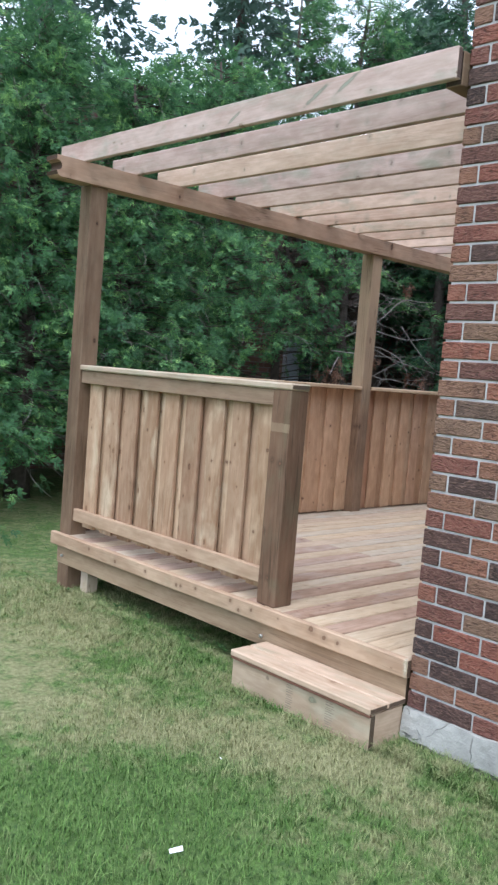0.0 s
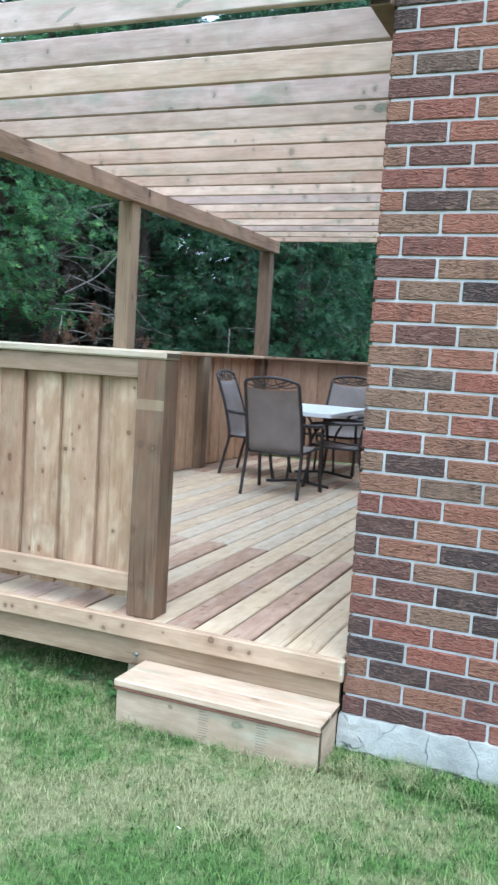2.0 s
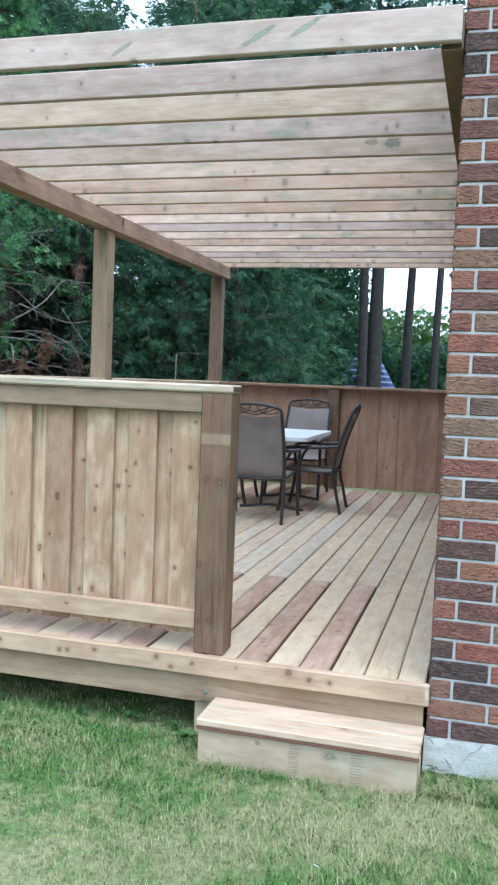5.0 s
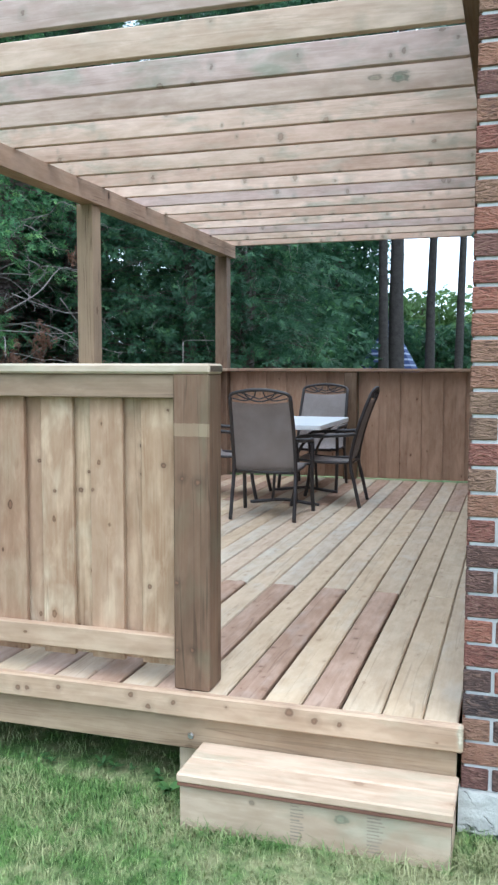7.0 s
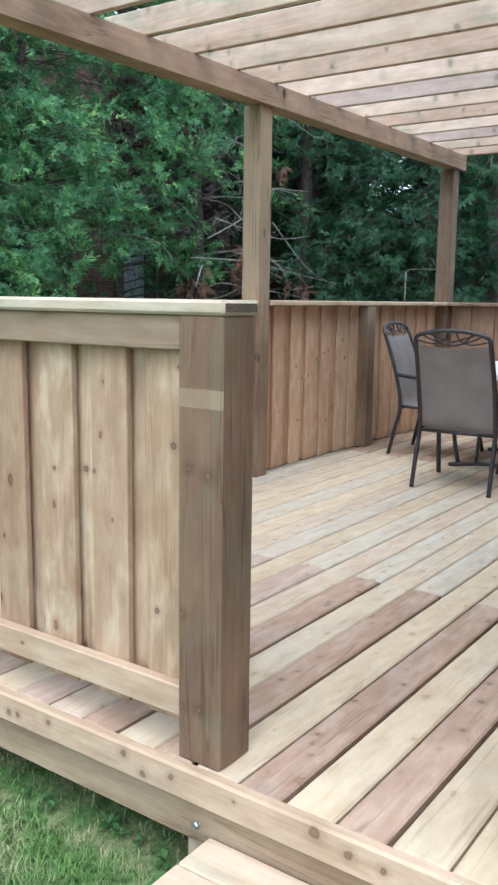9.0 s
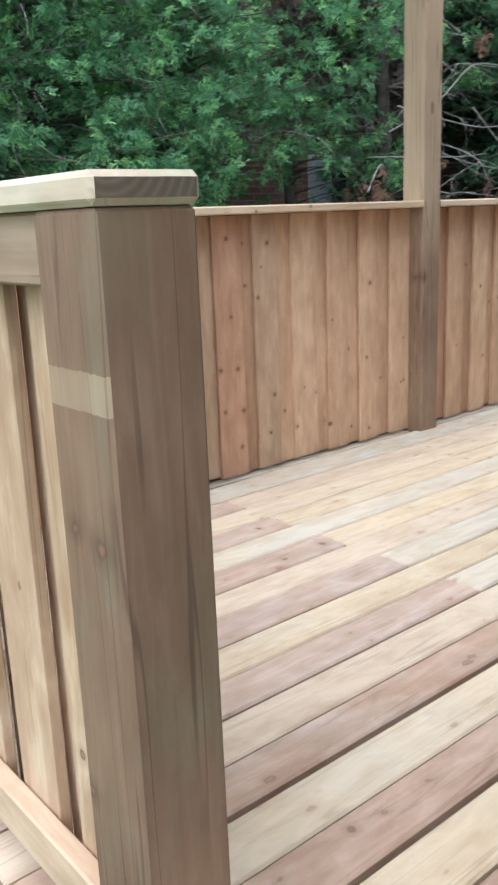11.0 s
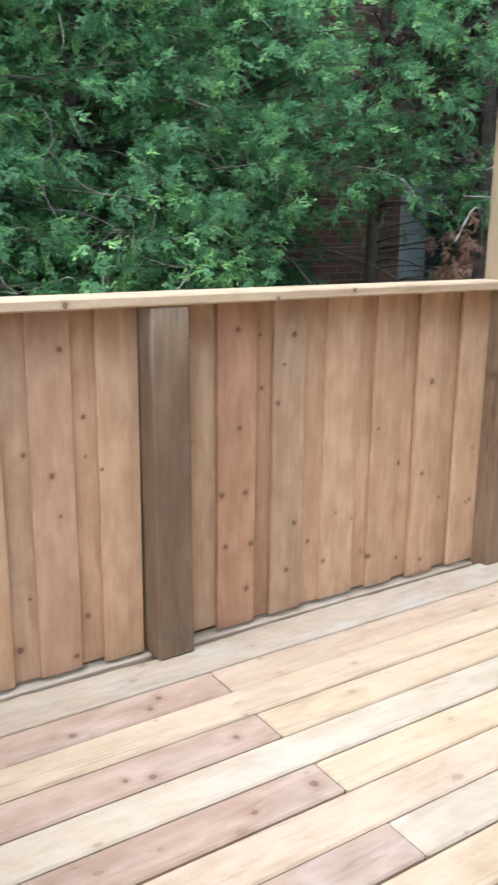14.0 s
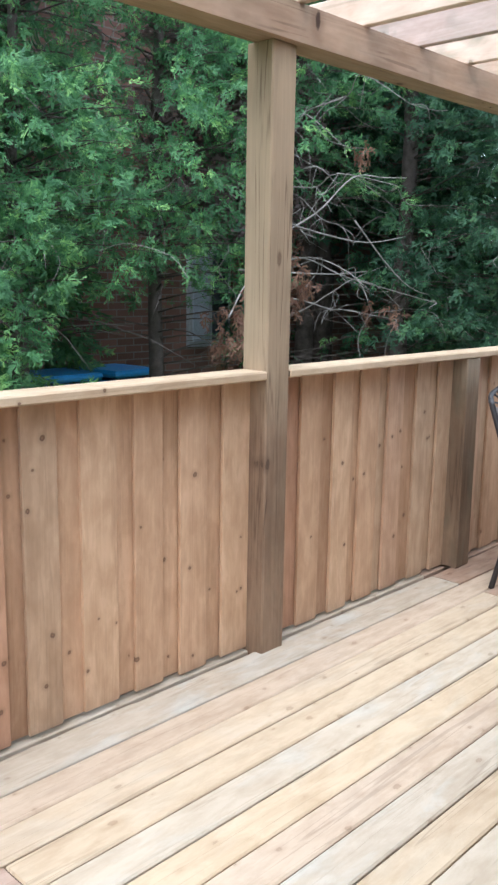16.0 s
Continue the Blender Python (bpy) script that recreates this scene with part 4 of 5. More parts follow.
# front boards of the long fence: left edge, right edge, tone, knots as (x, z, radius)
FENCE_FRONT = (
    (3.591, 3.731, "tan", ()),
    (3.826, 3.967, "brown", ((3.91, 1.304, 0.009), (3.89, 0.994, 0.012), (3.945, 0.994, 0.012), (3.9, 0.664, 0.012), (3.92, 0.444, 0.012))),
    (4.062, 4.202, "brown", ((4.175, 1.322, 0.012), (4.166, 1.162, 0.016), (4.186, 1.119, 0.008), (4.152, 0.819, 0.012))),
    (4.294, 4.437, "pale", ((4.311, 1.179, 0.011), (4.308, 1.096, 0.013), (4.378, 1.09, 0.006), (4.311, 0.964, 0.012), (4.321, 0.844, 0.014), (4.333, 0.826, 0.007), (4.392, 0.85, 0.008), (4.362, 0.69, 0.012), (4.337, 0.687, 0.009), (4.378, 1.514, 0.012))),
    (4.525, 4.665, "rosy", ((4.631, 1.451, 0.01), (4.59, 1.061, 0.01), (4.612, 0.927, 0.006), (4.645, 0.434, 0.01))),
    (4.748, 4.89, "pale", ((4.755, 1.059, 0.006),)),
    (5.187, 5.345, "red", ((5.302, 0.891, 0.011), (5.203, 0.895, 0.012), (5.329, 0.692, 0.011), (5.265, 1.475, 0.011), (5.275, 1.13, 0.009), (5.22, 0.7, 0.01), (5.31, 0.52, 0.01))),
    (5.418, 5.556, "grey", ((5.5, 1.445, 0.012), (5.436, 1.203, 0.01), (5.52, 0.737, 0.012), (5.489, 0.555, 0.01), (5.46, 1.34, 0.006))),
    (5.654, 5.812, "pale", ((5.668, 0.55, 0.009), (5.72, 0.74, 0.005), (5.8, 0.7, 0.005))),
    (5.892, 6.03, "tan", ((5.897, 0.522, 0.012), (6.04, 1.38, 0.006), (5.92, 1.05, 0.006))),
    (6.117, 6.262, "tan", ((6.194, 1.213, 0.013), (6.168, 0.83, 0.009), (6.186, 0.447, 0.008))),
    (6.35, 6.505, "pale", ((6.464, 0.667, 0.009), (6.44, 0.66, 0.006), (6.525, 0.42, 0.007), (6.46, 0.9, 0.006))),
    (6.838, 6.985, "tan", ((6.93, 0.8, 0.006),)),
    (7.078, 7.215, "pale", ((7.15, 1.12, 0.01), (7.19, 0.707, 0.01))),
    (7.287, 7.435, "tan", ((7.33, 1.04, 0.01),)),
    (7.514, 7.65, "rosy", ((7.616, 0.66, 0.011), (7.56, 1.2, 0.01), (7.63, 1.22, 0.009))),
    (7.766, 7.905, "grey", ((7.85, 1.298, 0.01), (7.89, 1.15, 0.01))),
    (7.98, 8.114, "grey", ()),
    (8.3, 8.446, "rosy", ()),
    (8.545, 8.691, "tan", ()),
    (8.79, 8.936, "grey", ()),
    (9.035, 9.181, "tan", ()),
    (9.28, 9.426, "rosy", ()),
    (9.525, 9.671, "tan", ()))
# boards behind the gaps: left edge, right edge, tone, knots
FENCE_BACK = (
    (3.482, 3.64, "tan", ()),
    (3.701, 3.851, "tan", ()),
    (3.936, 4.091, "tan", ((4.005, 1.078, 0.011), (4.02, 0.624, 0.01))),
    (4.171, 4.316, "tan", ((4.219, 1.086, 0.009), (4.215, 1.264, 0.008), (4.233, 0.974, 0.007), (4.235, 0.749, 0.005))),
    (4.411, 4.551, "grey", ((4.464, 0.496, 0.013), (4.51, 1.134, 0.008), (4.505, 0.664, 0.005))),
    (4.641, 4.776, "tan", ((4.707, 1.232, 0.009), (4.696, 0.557, 0.01), (4.71, 1.104, 0.005))),
    (4.851, 4.889, "tan", ()),
    (5.042, 5.21, "grey", ((5.07, 1.07, 0.012), (5.09, 1.1, 0.008), (5.09, 1.46, 0.005))),
    (5.32, 5.44, "brown", ((5.378, 1.261, 0.008), (5.37, 1.45, 0.006), (5.35, 0.7, 0.009))),
    (5.53, 5.68, "tan", ((5.6, 0.64, 0.008),)),
    (5.79, 5.915, "tan", ()),
    (6.005, 6.14, "tan", ((6.051, 0.886, 0.01), (6.043, 1.293, 0.007), (6.071, 0.473, 0.007), (6.035, 1.382, 0.007))),
    (6.235, 6.37, "tan", ((6.3, 0.7, 0.006),)),
    (6.48, 6.503, "tan", ()),
    (6.658, 6.86, "red", ((6.72, 0.99, 0.012), (6.74, 1.02, 0.01), (6.7, 1.25, 0.009))),
    (6.965, 7.1, "brown", ((7.03, 1.25, 0.007),)),
    (7.195, 7.31, "tan", ((7.27, 1.02, 0.008),)),
    (7.415, 7.535, "grey", ((7.48, 1.16, 0.01),)),
    (7.63, 7.79, "brown", ((7.73, 0.75, 0.012), (7.69, 1.02, 0.007))),
    (7.885, 8.0, "grey", ((7.94, 1.15, 0.009),)),
    (8.095, 8.113, "grey", ()),
    (8.266, 8.32, "tan", ()),
    (8.42, 8.57, "grey", ()),
    (8.665, 8.81, "tan", ()),
    (8.91, 9.06, "rosy", ()),
    (9.155, 9.3, "tan", ()),
    (9.4, 9.55, "grey", ()),
    (9.645, 9.753, "tan", ()))


def side_fence():
    ob = thing("side_fence", (6.5, 5.42, D), "board-on-board wooden privacy fence along the deck edge", "fence")
    for x in (4.902, 8.12):
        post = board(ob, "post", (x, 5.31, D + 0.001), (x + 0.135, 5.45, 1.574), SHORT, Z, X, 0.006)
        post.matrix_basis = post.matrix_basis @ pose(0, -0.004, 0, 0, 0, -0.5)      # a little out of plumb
    for a, b in ((3.476, 6.504), (6.646, 9.759)):
        board(ob, "cap", (a, 5.302, 1.575), (b, 5.442, 1.611), FENCE_CAP, X, Y, 0.006)
    for a, b in ((3.48, 4.895), (5.045, 6.50), (6.65, 8.115), (8.265, 9.755)):
        board(ob, "rail", (a, 5.455, 1.44), (b, 5.493, 1.53), BEAM, X, Z, 0.003)
        board(ob, "rail", (a, 5.458, 0.33), (b, 5.496, 0.47), BEAM, X, Z, 0.003)
    plain = {tone: fence_wood(tone) for tone in FENCE_TONES}
    rng = random.Random(11)
    for rows, y, low in ((FENCE_FRONT, 5.402, 0.386), (FENCE_BACK, 5.422, 0.389)):
        for lo, hi, tone, marks in rows:
            z, dy = low + rng.uniform(-0.004, 0.004), rng.uniform(-0.002, 0.002)
            board(ob, "board", (lo, y + dy, z), (hi, y + dy + 0.017, 1.572), fence_wood(tone, marks) if marks else plain[tone], Z, X, 0.002, jitter=0.1)


side_fence()


def rear_fence():
    ob = thing("rear_fence", (9.88, 3.8, D), "brown board-on-board wooden fence across the deck end", "fence")
    # weaker light at the deck end, put into this fence's wood colour
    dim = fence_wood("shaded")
    board(ob, "post", (9.76, 3.80, D + 0.001), (9.90, 3.94, 1.574), POST, Z, Y, 0.006)
    board(ob, "post", (9.76, 2.30, D + 0.001), (9.90, 2.44, 1.574), POST, Z, Y, 0.006)
    board(ob, "cap", (9.75, 2.30, 1.575), (9.895, 5.305, 1.611), BEAM, Y, X, 0.006)
    for a, b, s, P in ((2.445, 3.795, 2.636, 0.2325), (3.945, 5.305, 4.16, 0.2345)):
        board(ob, "rail", (9.905, a, 1.44), (9.943, b, 1.53), BEAM, Y, Z, 0.003)
        board(ob, "rail", (9.905, a, 0.47), (9.943, b, 0.56), BEAM, Y, Z, 0.003)
        k = -1
        while s + k * P < b:
            for off, x, w in ((0.0, 9.856, 0.146), (0.115, 9.876, 0.145)):
                lo, hi = max(s + k * P + off, a), min(s + k * P + off + w, b)
                if hi - lo > 0.025:
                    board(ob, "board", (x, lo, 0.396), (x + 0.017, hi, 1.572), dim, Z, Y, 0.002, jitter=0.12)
            k += 1


rear_fence()


def step():
    ob = thing("deck_step", (3.2, 2.76, 0), "low wooden box step with a worn stamped riser", "step")
    y0, y1 = 2.280, 3.226
    board(ob, "nosing", (3.060, y0 + 0.002, 0.146), (3.0755, y1 - 0.002, 0.1595), NOSING, Y, Z, 0.003, "dark reddish edge strip")
    board(ob, "tread", (3.056, y0, 0.160), (3.190, y1, 0.193), STEP, Y, X, 0.006)
    board(ob, "tread", (3.193, y0, 0.160), (3.327, y1, 0.193), STEP, Y, X, 0.006)
    board(ob, "riser", (3.076, y0 + 0.008, -0.02), (3.114, y1 - 0.006, 0.153), RISER, Y, Z, 0.003)
    board(ob, "side_panel", (3.115, y0 + 0.008, -0.02), (3.32, y0 + 0.046, 0.153), STEP, X, Z, 0.003)
    board(ob, "side_panel", (3.115, y1 - 0.046, -0.02), (3.32, y1 - 0.008, 0.153), STEP, X, Z, 0.003)

    rng = random.Random(21)
    for ya, yb in ((2.771, 2.818), (2.498, 2.558)):
        verts, faces, z = [], [], 0.012
        while z < 0.140:
            h, w = rng.uniform(0.003, 0.006), rng.uniform(0.0, 0.02)
            o = len(verts)
            verts += [(3.0755 - 3.2, yy - 2.76, zz) for yy, zz in ((ya + w, z), (ya + w, z + h), (yb, z + h), (yb, z))]
            faces.append((o, o + 1, o + 2, o + 3))
            z += h + rng.uniform(0.004, 0.009)
        part("stamp", data_from("stamp", verts, faces, INK), ob, None, "faded dark ink bars")


step()

# ---- patio furniture ----


def sheet_data(name, path, half, thick, mat, crown=0.0):
    """A bent sheet that follows path in the x-z plane."""
    n, cols = len(path), 6
    verts, faces = [], []
    for side in (0, 1):
        for i, p in enumerate(path):
            a, b = path[max(i - 1, 0)], path[min(i + 1, n - 1)]
            t = Vector((b[0] - a[0], b[1] - a[1])).normalized()
            nx, nz = -t.y * thick * side, t.x * thick * side
            for c in range(cols + 1):
                u = c / cols * 2 - 1
                dip = crown * (1 - u * u) if i == n - 1 else 0
                verts.append((p[0] + nx, half * u, p[1] + nz - dip))
    w = cols + 1
    for side in (0, 1):
        for i in range(n - 1):
            for c in range(cols):
                a = side * n * w + i * w + c
                q = (a, a + 1, a + w + 1, a + w)
                faces.append(q if side else q[::-1])
    return data_from(name, verts, faces, mat, True)


def patio_chair():
    ob = thing("patio_chair", (0, 0, 0), "dark metal patio chair with taupe sling seat on the deck", "chair", "chairs round the table")
    r = 0.016
    for s in (-1, 1):
        rear = curve_points([(-0.30, 0.265 * s, 0), (-0.255, 0.262 * s, 0.2), (-0.215, 0.258 * s, 0.41), (-0.275, 0.255 * s, 0.70), (-0.385, 0.245 * s, 1.005)], 6)
        part("back_leg", tubes_data("back_leg", [(rear, r)], DARK_METAL), ob)
        front = curve_points([(0.305, 0.305 * s, 0), (0.265, 0.30 * s, 0.2), (0.255, 0.30 * s, 0.42), (0.275, 0.30 * s, 0.585)], 6)
        part("front_leg", tubes_data("front_leg", [(front, r * 1.1)], DARK_METAL), ob)
        arm = curve_points([(0.30, 0.30 * s, 0.575), (0.22, 0.305 * s, 0.625), (0.02, 0.31 * s, 0.635), (-0.14, 0.295 * s, 0.645), (-0.262, 0.262 * s, 0.655)], 6)
        part("armrest", tubes_data("armrest", [(arm, [0.013] * 4 + [0.017] * (len(arm) - 6) + [0.012] * 2)], DARK_METAL), ob)
        rail = curve_points([(0.275, 0.245 * s, 0.415), (0.05, 0.25 * s, 0.395), (-0.20, 0.252 * s, 0.40)], 5)
        part("seat_rail", tubes_data("seat_rail", [(rail, 0.012), ([(0.262, 0.245 * s, 0.41), (0.258, 0.30 * s, 0.41)], 0.011)], DARK_METAL), ob)
    top = curve_points([(-0.383, -0.245, 1.0), (-0.395, -0.215, 1.028), (-0.405, -0.1, 1.052), (-0.41, 0, 1.058), (-0.405, 0.1, 1.052), (-0.395, 0.215, 1.028), (-0.383, 0.245, 1.0)], 5)
    part("top_rail", tubes_data("top_rail", [(top, 0.014)], DARK_METAL), ob)
    part("cross_bar", tubes_data("cross_bar", [([(0.278, -0.245, 0.405), (0.278, 0.245, 0.405)], 0.012)], DARK_METAL), ob)
    part("cross_bar", tubes_data("cross_bar", [([(-0.212, -0.257, 0.385), (-0.212, 0.257, 0.385)], 0.012)], DARK_METAL), ob)
    lines = []
    for s in (-1, 1):
        lines.append((curve_points([(-0.39, 0.20 * s, 1.028), (-0.382, 0.10 * s, 0.985), (-0.38, -0.02 * s, 0.965), (-0.388, -0.10 * s, 1.0), (-0.396, -0.13 * s, 1.04)], 5), 0.0055))
        lines.append((curve_points([(-0.392, 0.155 * s, 1.035), (-0.386, 0.06 * s, 1.005), (-0.384, 0.0, 0.985)], 5), 0.0055))
        lines.append((curve_points([(-0.385, 0.225 * s, 0.99), (-0.38, 0.12 * s, 0.972), (-0.384, 0.05 * s, 1.0), (-0.395, 0.03 * s, 1.045)], 5), 0.0055))
    part("ornament", tubes_data("ornament", lines, DARK_METAL, 6), ob, None, "looped metal scrollwork")
    path = [(p.x, p.z) for p in curve_points([(0.285, 0, 0.42), (0.10, 0, 0.398), (-0.10, 0, 0.385), (-0.195, 0, 0.42), (-0.245, 0, 0.60), (-0.30, 0, 0.78), (-0.372, 0, 0.965)], 5)]
    part("sling", sheet_data("sling", path, 0.243, 0.004, SLING, 0.018), ob, None, "taupe woven sling fabric")
    return ob


chair = patio_chair()
chair.matrix_basis = pose(7.235, 4.065, D, 0, 0, 2)
copy_thing(chair, pose(8.07, 3.725, D, 0, 0, 92))
copy_thing(chair, pose(8.27, 4.735, D, 0, 0, -87))
copy_thing(chair, pose(9.15, 4.12, D, 0, 0, 177))


def patio_table():
    x0, x1, y0, y1, z = 7.56, 8.92, 3.72, 4.48, 1.122
    ob = thing("patio_table", ((x0 + x1) / 2, (y0 + y1) / 2, D), "white-topped rectangular patio table on dark metal legs", "table")
    c = ob.location
    # rounded top
    verts, faces, r, n = [], [], 0.05, 5
    ring = []
    for cx, cy, a0 in ((x1 - r, y1 - r, 0), (x0 + r, y1 - r, 90), (x0 + r, y0 + r, 180), (x1 - r, y0 + r, 270)):
        for i in range(n + 1):
            a = radians(a0 + 90 * i / n)
            ring.append((cx + r * math.cos(a), cy + r * math.sin(a), cx + (r - 0.006) * math.cos(a), cy + (r - 0.006) * math.sin(a)))
    m = len(ring)
    for zz, inner in ((z - 0.045, 1), (z - 0.040, 0), (z - 0.006, 0), (z, 1)):
        verts += [((q[2], q[3], zz) if inner else (q[0], q[1], zz)) for q in ring]
    verts = [Vector(v) - c for v in verts]
    for l in range(3):
        faces += [(l * m + i, l * m + (i + 1) % m, (l + 1) * m + (i + 1) % m, (l + 1) * m + i) for i in range(m)]
    faces += [tuple(range(m))[::-1], tuple(range(3 * m, 4 * m))]
    part("tabletop", data_from("tabletop", verts, faces, TABLE_WHITE), ob, None, "smooth white tabletop")
    for x in (7.82, 8.66):
        foot = curve_points([(x, 3.78, D + 0.012), (x, 3.88, D + 0.022), (x, 4.10, D + 0.045), (x, 4.32, D + 0.022), (x, 4.42, D + 0.012)], 5)
        part("foot", tubes_data("foot", [([p - c for p in foot], 0.0145)], DARK_METAL), ob)
        for s in (-1, 1):
            up = curve_points([(x, 4.10 + 0.11 * s, D + 0.035), (x, 4.10 + 0.10 * s, D + 0.40), (x, 4.10 + 0.20 * s, D + 0.60), (x, 4.10 + 0.29 * s, z - 0.047)], 6)
            part("leg", tubes_data("leg", [([p - c for p in up], 0.014)], DARK_METAL), ob)
    part("brace", tubes_data("brace", [([Vector((7.82, 4.10, D + 0.36)) - c, Vector((8.66, 4.10, D + 0.36)) - c], 0.011)], DARK_METAL), ob)


patio_table()

# ---- trees ----


def frond_template(pairs, width, subs, thin):
    """A flat fern-like spray of narrow leaflets, one long, along x; three corners a leaflet."""
    tris = []
    rng = random.Random(pairs * 10 + subs)

    def leaflet(x, y, a, l, w, z=0.0):
        dx, dy = math.cos(a), math.sin(a)
        tris.append([(x - dy * w, y + dx * w, z), (x + dy * w, y - dx * w, z), (x + dx * l, y + dy * l, z - 0.05 * l)])

    leaflet(0, 0, 0, 1.0, 0.014)
    for i in range(pairs):
        f = (i + 0.3) / pairs
        for s in (-1, 1):
            l = width * (1.0 - 0.6 * f) * min(1.0, 0.5 + 1.5 * f) * rng.uniform(0.55, 1.25)
            x, a = 0.05 + 0.86 * f + rng.uniform(-0.05, 0.05), s * (0.8 - 0.3 * f) * rng.uniform(0.75, 1.2)
            leaflet(x, 0, a, l, thin, 0.01)
            for k in range(subs):
                q = 0.28 + 0.6 * k / max(1, subs)
                leaflet(x + math.cos(a) * l * q, math.sin(a) * l * q, a + (0.6 if k % 2 else -0.6), l * (0.5 - 0.12 * k), thin * 0.9, 0.0)
    return np.array(tris)          # (t, 3, 3)



def fan_template(fingers, seed):
    """A flat cedar fan: a forking spray of narrow scale-leaved fingers, one long, along x."""
    rng = random.Random(seed)
    tris = []

    def finger(x, y, a, l, w, blunt):
        dx, dy = math.cos(a), math.sin(a)
        z = rng.uniform(-0.04, 0.04)
        near, far = (0.3 * w, w) if blunt else (w, 0.0)
        tip = (x + dx * l, y + dy * l, z - 0.10 * l)
        if blunt:
            tris.append([(x, y, z), (tip[0] + dy * far, tip[1] - dx * far, tip[2]), (tip[0] - dy * far, tip[1] + dx * far, tip[2])])
        else:
            tris.append([(x - dy * near, y + dx * near, z), (x + dy * near, y - dx * near, z), tip])

    for i in range(fingers):
        f = i / (fingers - 1)
        a = (f - 0.5) * 1.9 + rng.uniform(-0.15, 0.15)
        l = (1.0 - 0.55 * abs(2 * f - 1) ** 1.4) * rng.uniform(0.8, 1.1)
        x = 0.22 * (1 - abs(2 * f - 1))
        finger(x, 0, a, (l - x) * 0.9, 0.060, i % 2)
        for k in range(2):
            q = 0.34 + 0.28 * k
            finger(x + math.cos(a) * l * q * 0.9, math.sin(a) * l * q * 0.9, a + (0.55 if k % 2 else -0.55) + rng.uniform(-0.1, 0.1), l * (0.34 - 0.05 * k), 0.058, 1)
    return np.array(tris)


FROND = fan_template(5, 4)
MEDIUM = frond_template(4, 0.55, 1, 0.058)
COARSE = frond_template(4, 0.55, 0, 0.085)


def sprays(rng, places, ways, sizes, template):
    """Arrays of many sprays: each at a place, pointing along its way, rolled at random."""
    n = len(places)
    u = ways / np.linalg.norm(ways, axis=1)[:, None]
    r = rng.normal(size=(n, 3))
    v = np.cross(u, r)
    v /= np.linalg.norm(v, axis=1)[:, None]
    w = np.cross(u, v)
    v = v * rng.uniform(0.6, 1.25, (n, 1))
    t = template.reshape(-1, 3)
    V = places[:, None, :] + sizes[:, None, None] * (t[None, :, :1] * u[:, None] + t[None, :, 1:2] * v[:, None] + t[None, :, 2:] * w[:, None])
    q = len(template)
    F = (np.arange(n * q) * 3)[:, None] + np.arange(3)[None]
    return V.reshape(-1, 3), F


def tree(name, x, y, height, reach, low, branches, per, size, leaf, label, seed, template=None, trunk=0.11, lean=0.0, taper=0.75, bare=None, show_limbs=True, group="", facing=None, bark=BARK):
    rng = np.random.default_rng(seed)
    ob = thing(name, (x, y, 0), label, "tree", group)
    pts = [(lean * (i / 8) ** 1.5 * height * 0.1, 0.12 * math.sin(i * 1.3 + seed) * i / 8, -0.15 + (height + 0.1) * i / 8) for i in range(9)]
    v, f = tube_arrays(pts, [trunk * (1.25 if i == 0 else 1.0) * (1 - 0.9 * i / 8) + 0.008 for i in range(9)], 9)
    part("trunk", data_from("trunk", v, f, bark, True), ob)
    P, W, S, limbs, twigs = [], [], [], [], []
    for b in range(branches):
        f = rng.uniform(0, 1) ** 0.9
        z = low + (height - low) * f
        a = rng.uniform(0, 2 * math.pi) if facing is None else radians(facing + rng.normal() * 65)
        l = reach * (1 - taper * f) * rng.uniform(0.65, 1.15)
        d = np.array([math.cos(a), math.sin(a), 0])
        side = np.array([-d[1], d[0], 0])
        sag, bend = rng.uniform(0.05, 0.45) * l, rng.uniform(-0.2, 0.2) * l
        at = lambda s: np.array([lean * f ** 1.5 * height * 0.1, 0, z]) + d * l * s + side * bend * s * s + np.array([0, 0, 0.22 * l * s - sag * s * s])
        dead = bool(bare and bare(x + at(0.8)[0], y + at(0.8)[1], z))
        if show_limbs and not (dead and b % 3):
            limbs.append(([tuple(at(s)) for s in (0, 0.25, 0.5, 0.75, 1.0)], [0.010, 0.008, 0.006, 0.004, 0.002]))
        if dead:
            continue
        if facing is not None and b % 3 == 0:
            q = [at(u) + rng.normal(size=3) * 0.05 for u in (0.62, 0.8, 0.95)]
            q.append(q[-1] + np.array([rng.normal() * 0.12, rng.normal() * 0.12, -rng.uniform(0.05, 0.35)]))
            twigs.append((curve_points([tuple(p) for p in q], 3), 0.0025))
        n = max(3, int(per * (0.5 + 0.5 * l / reach)))
        hubs = max(2, int(n / 9))
        u = rng.uniform(0.25, 1.0, hubs) ** 0.7
        hub = np.array([at(q) for q in u]) + rng.normal(size=(hubs, 3)) * (0.05 + 0.10 * l) * np.array([1, 1, 0.6])
        which = rng.integers(0, hubs, n)
        spread = size * 0.42
        off = rng.normal(size=(n, 3)) * spread * np.array([1, 1, 0.6])
        P.append(hub[which] + off)
        W.append(d * 0.6 + off / spread * 0.55 + np.array([0, 0, -0.45]) + rng.normal(size=(n, 3)) * 0.3)
        S.append(size * rng.uniform(0.6, 1.25, n))
    V, F = sprays(rng, np.concatenate(P), np.concatenate(W), np.concatenate(S), FROND if template is None else template)
    part("crown", data_from_arrays("crown", V, F, leaf), ob)
    if show_limbs:
        part("branching", tubes_data("branching", limbs, BARK, 4), ob)["kind"] = "stuff"
    if twigs:
        part("twig_work", tubes_data("twig_work", twigs, TWIG, 4), ob, None, "fine pale bare twigs")["kind"] = "stuff"
    return ob


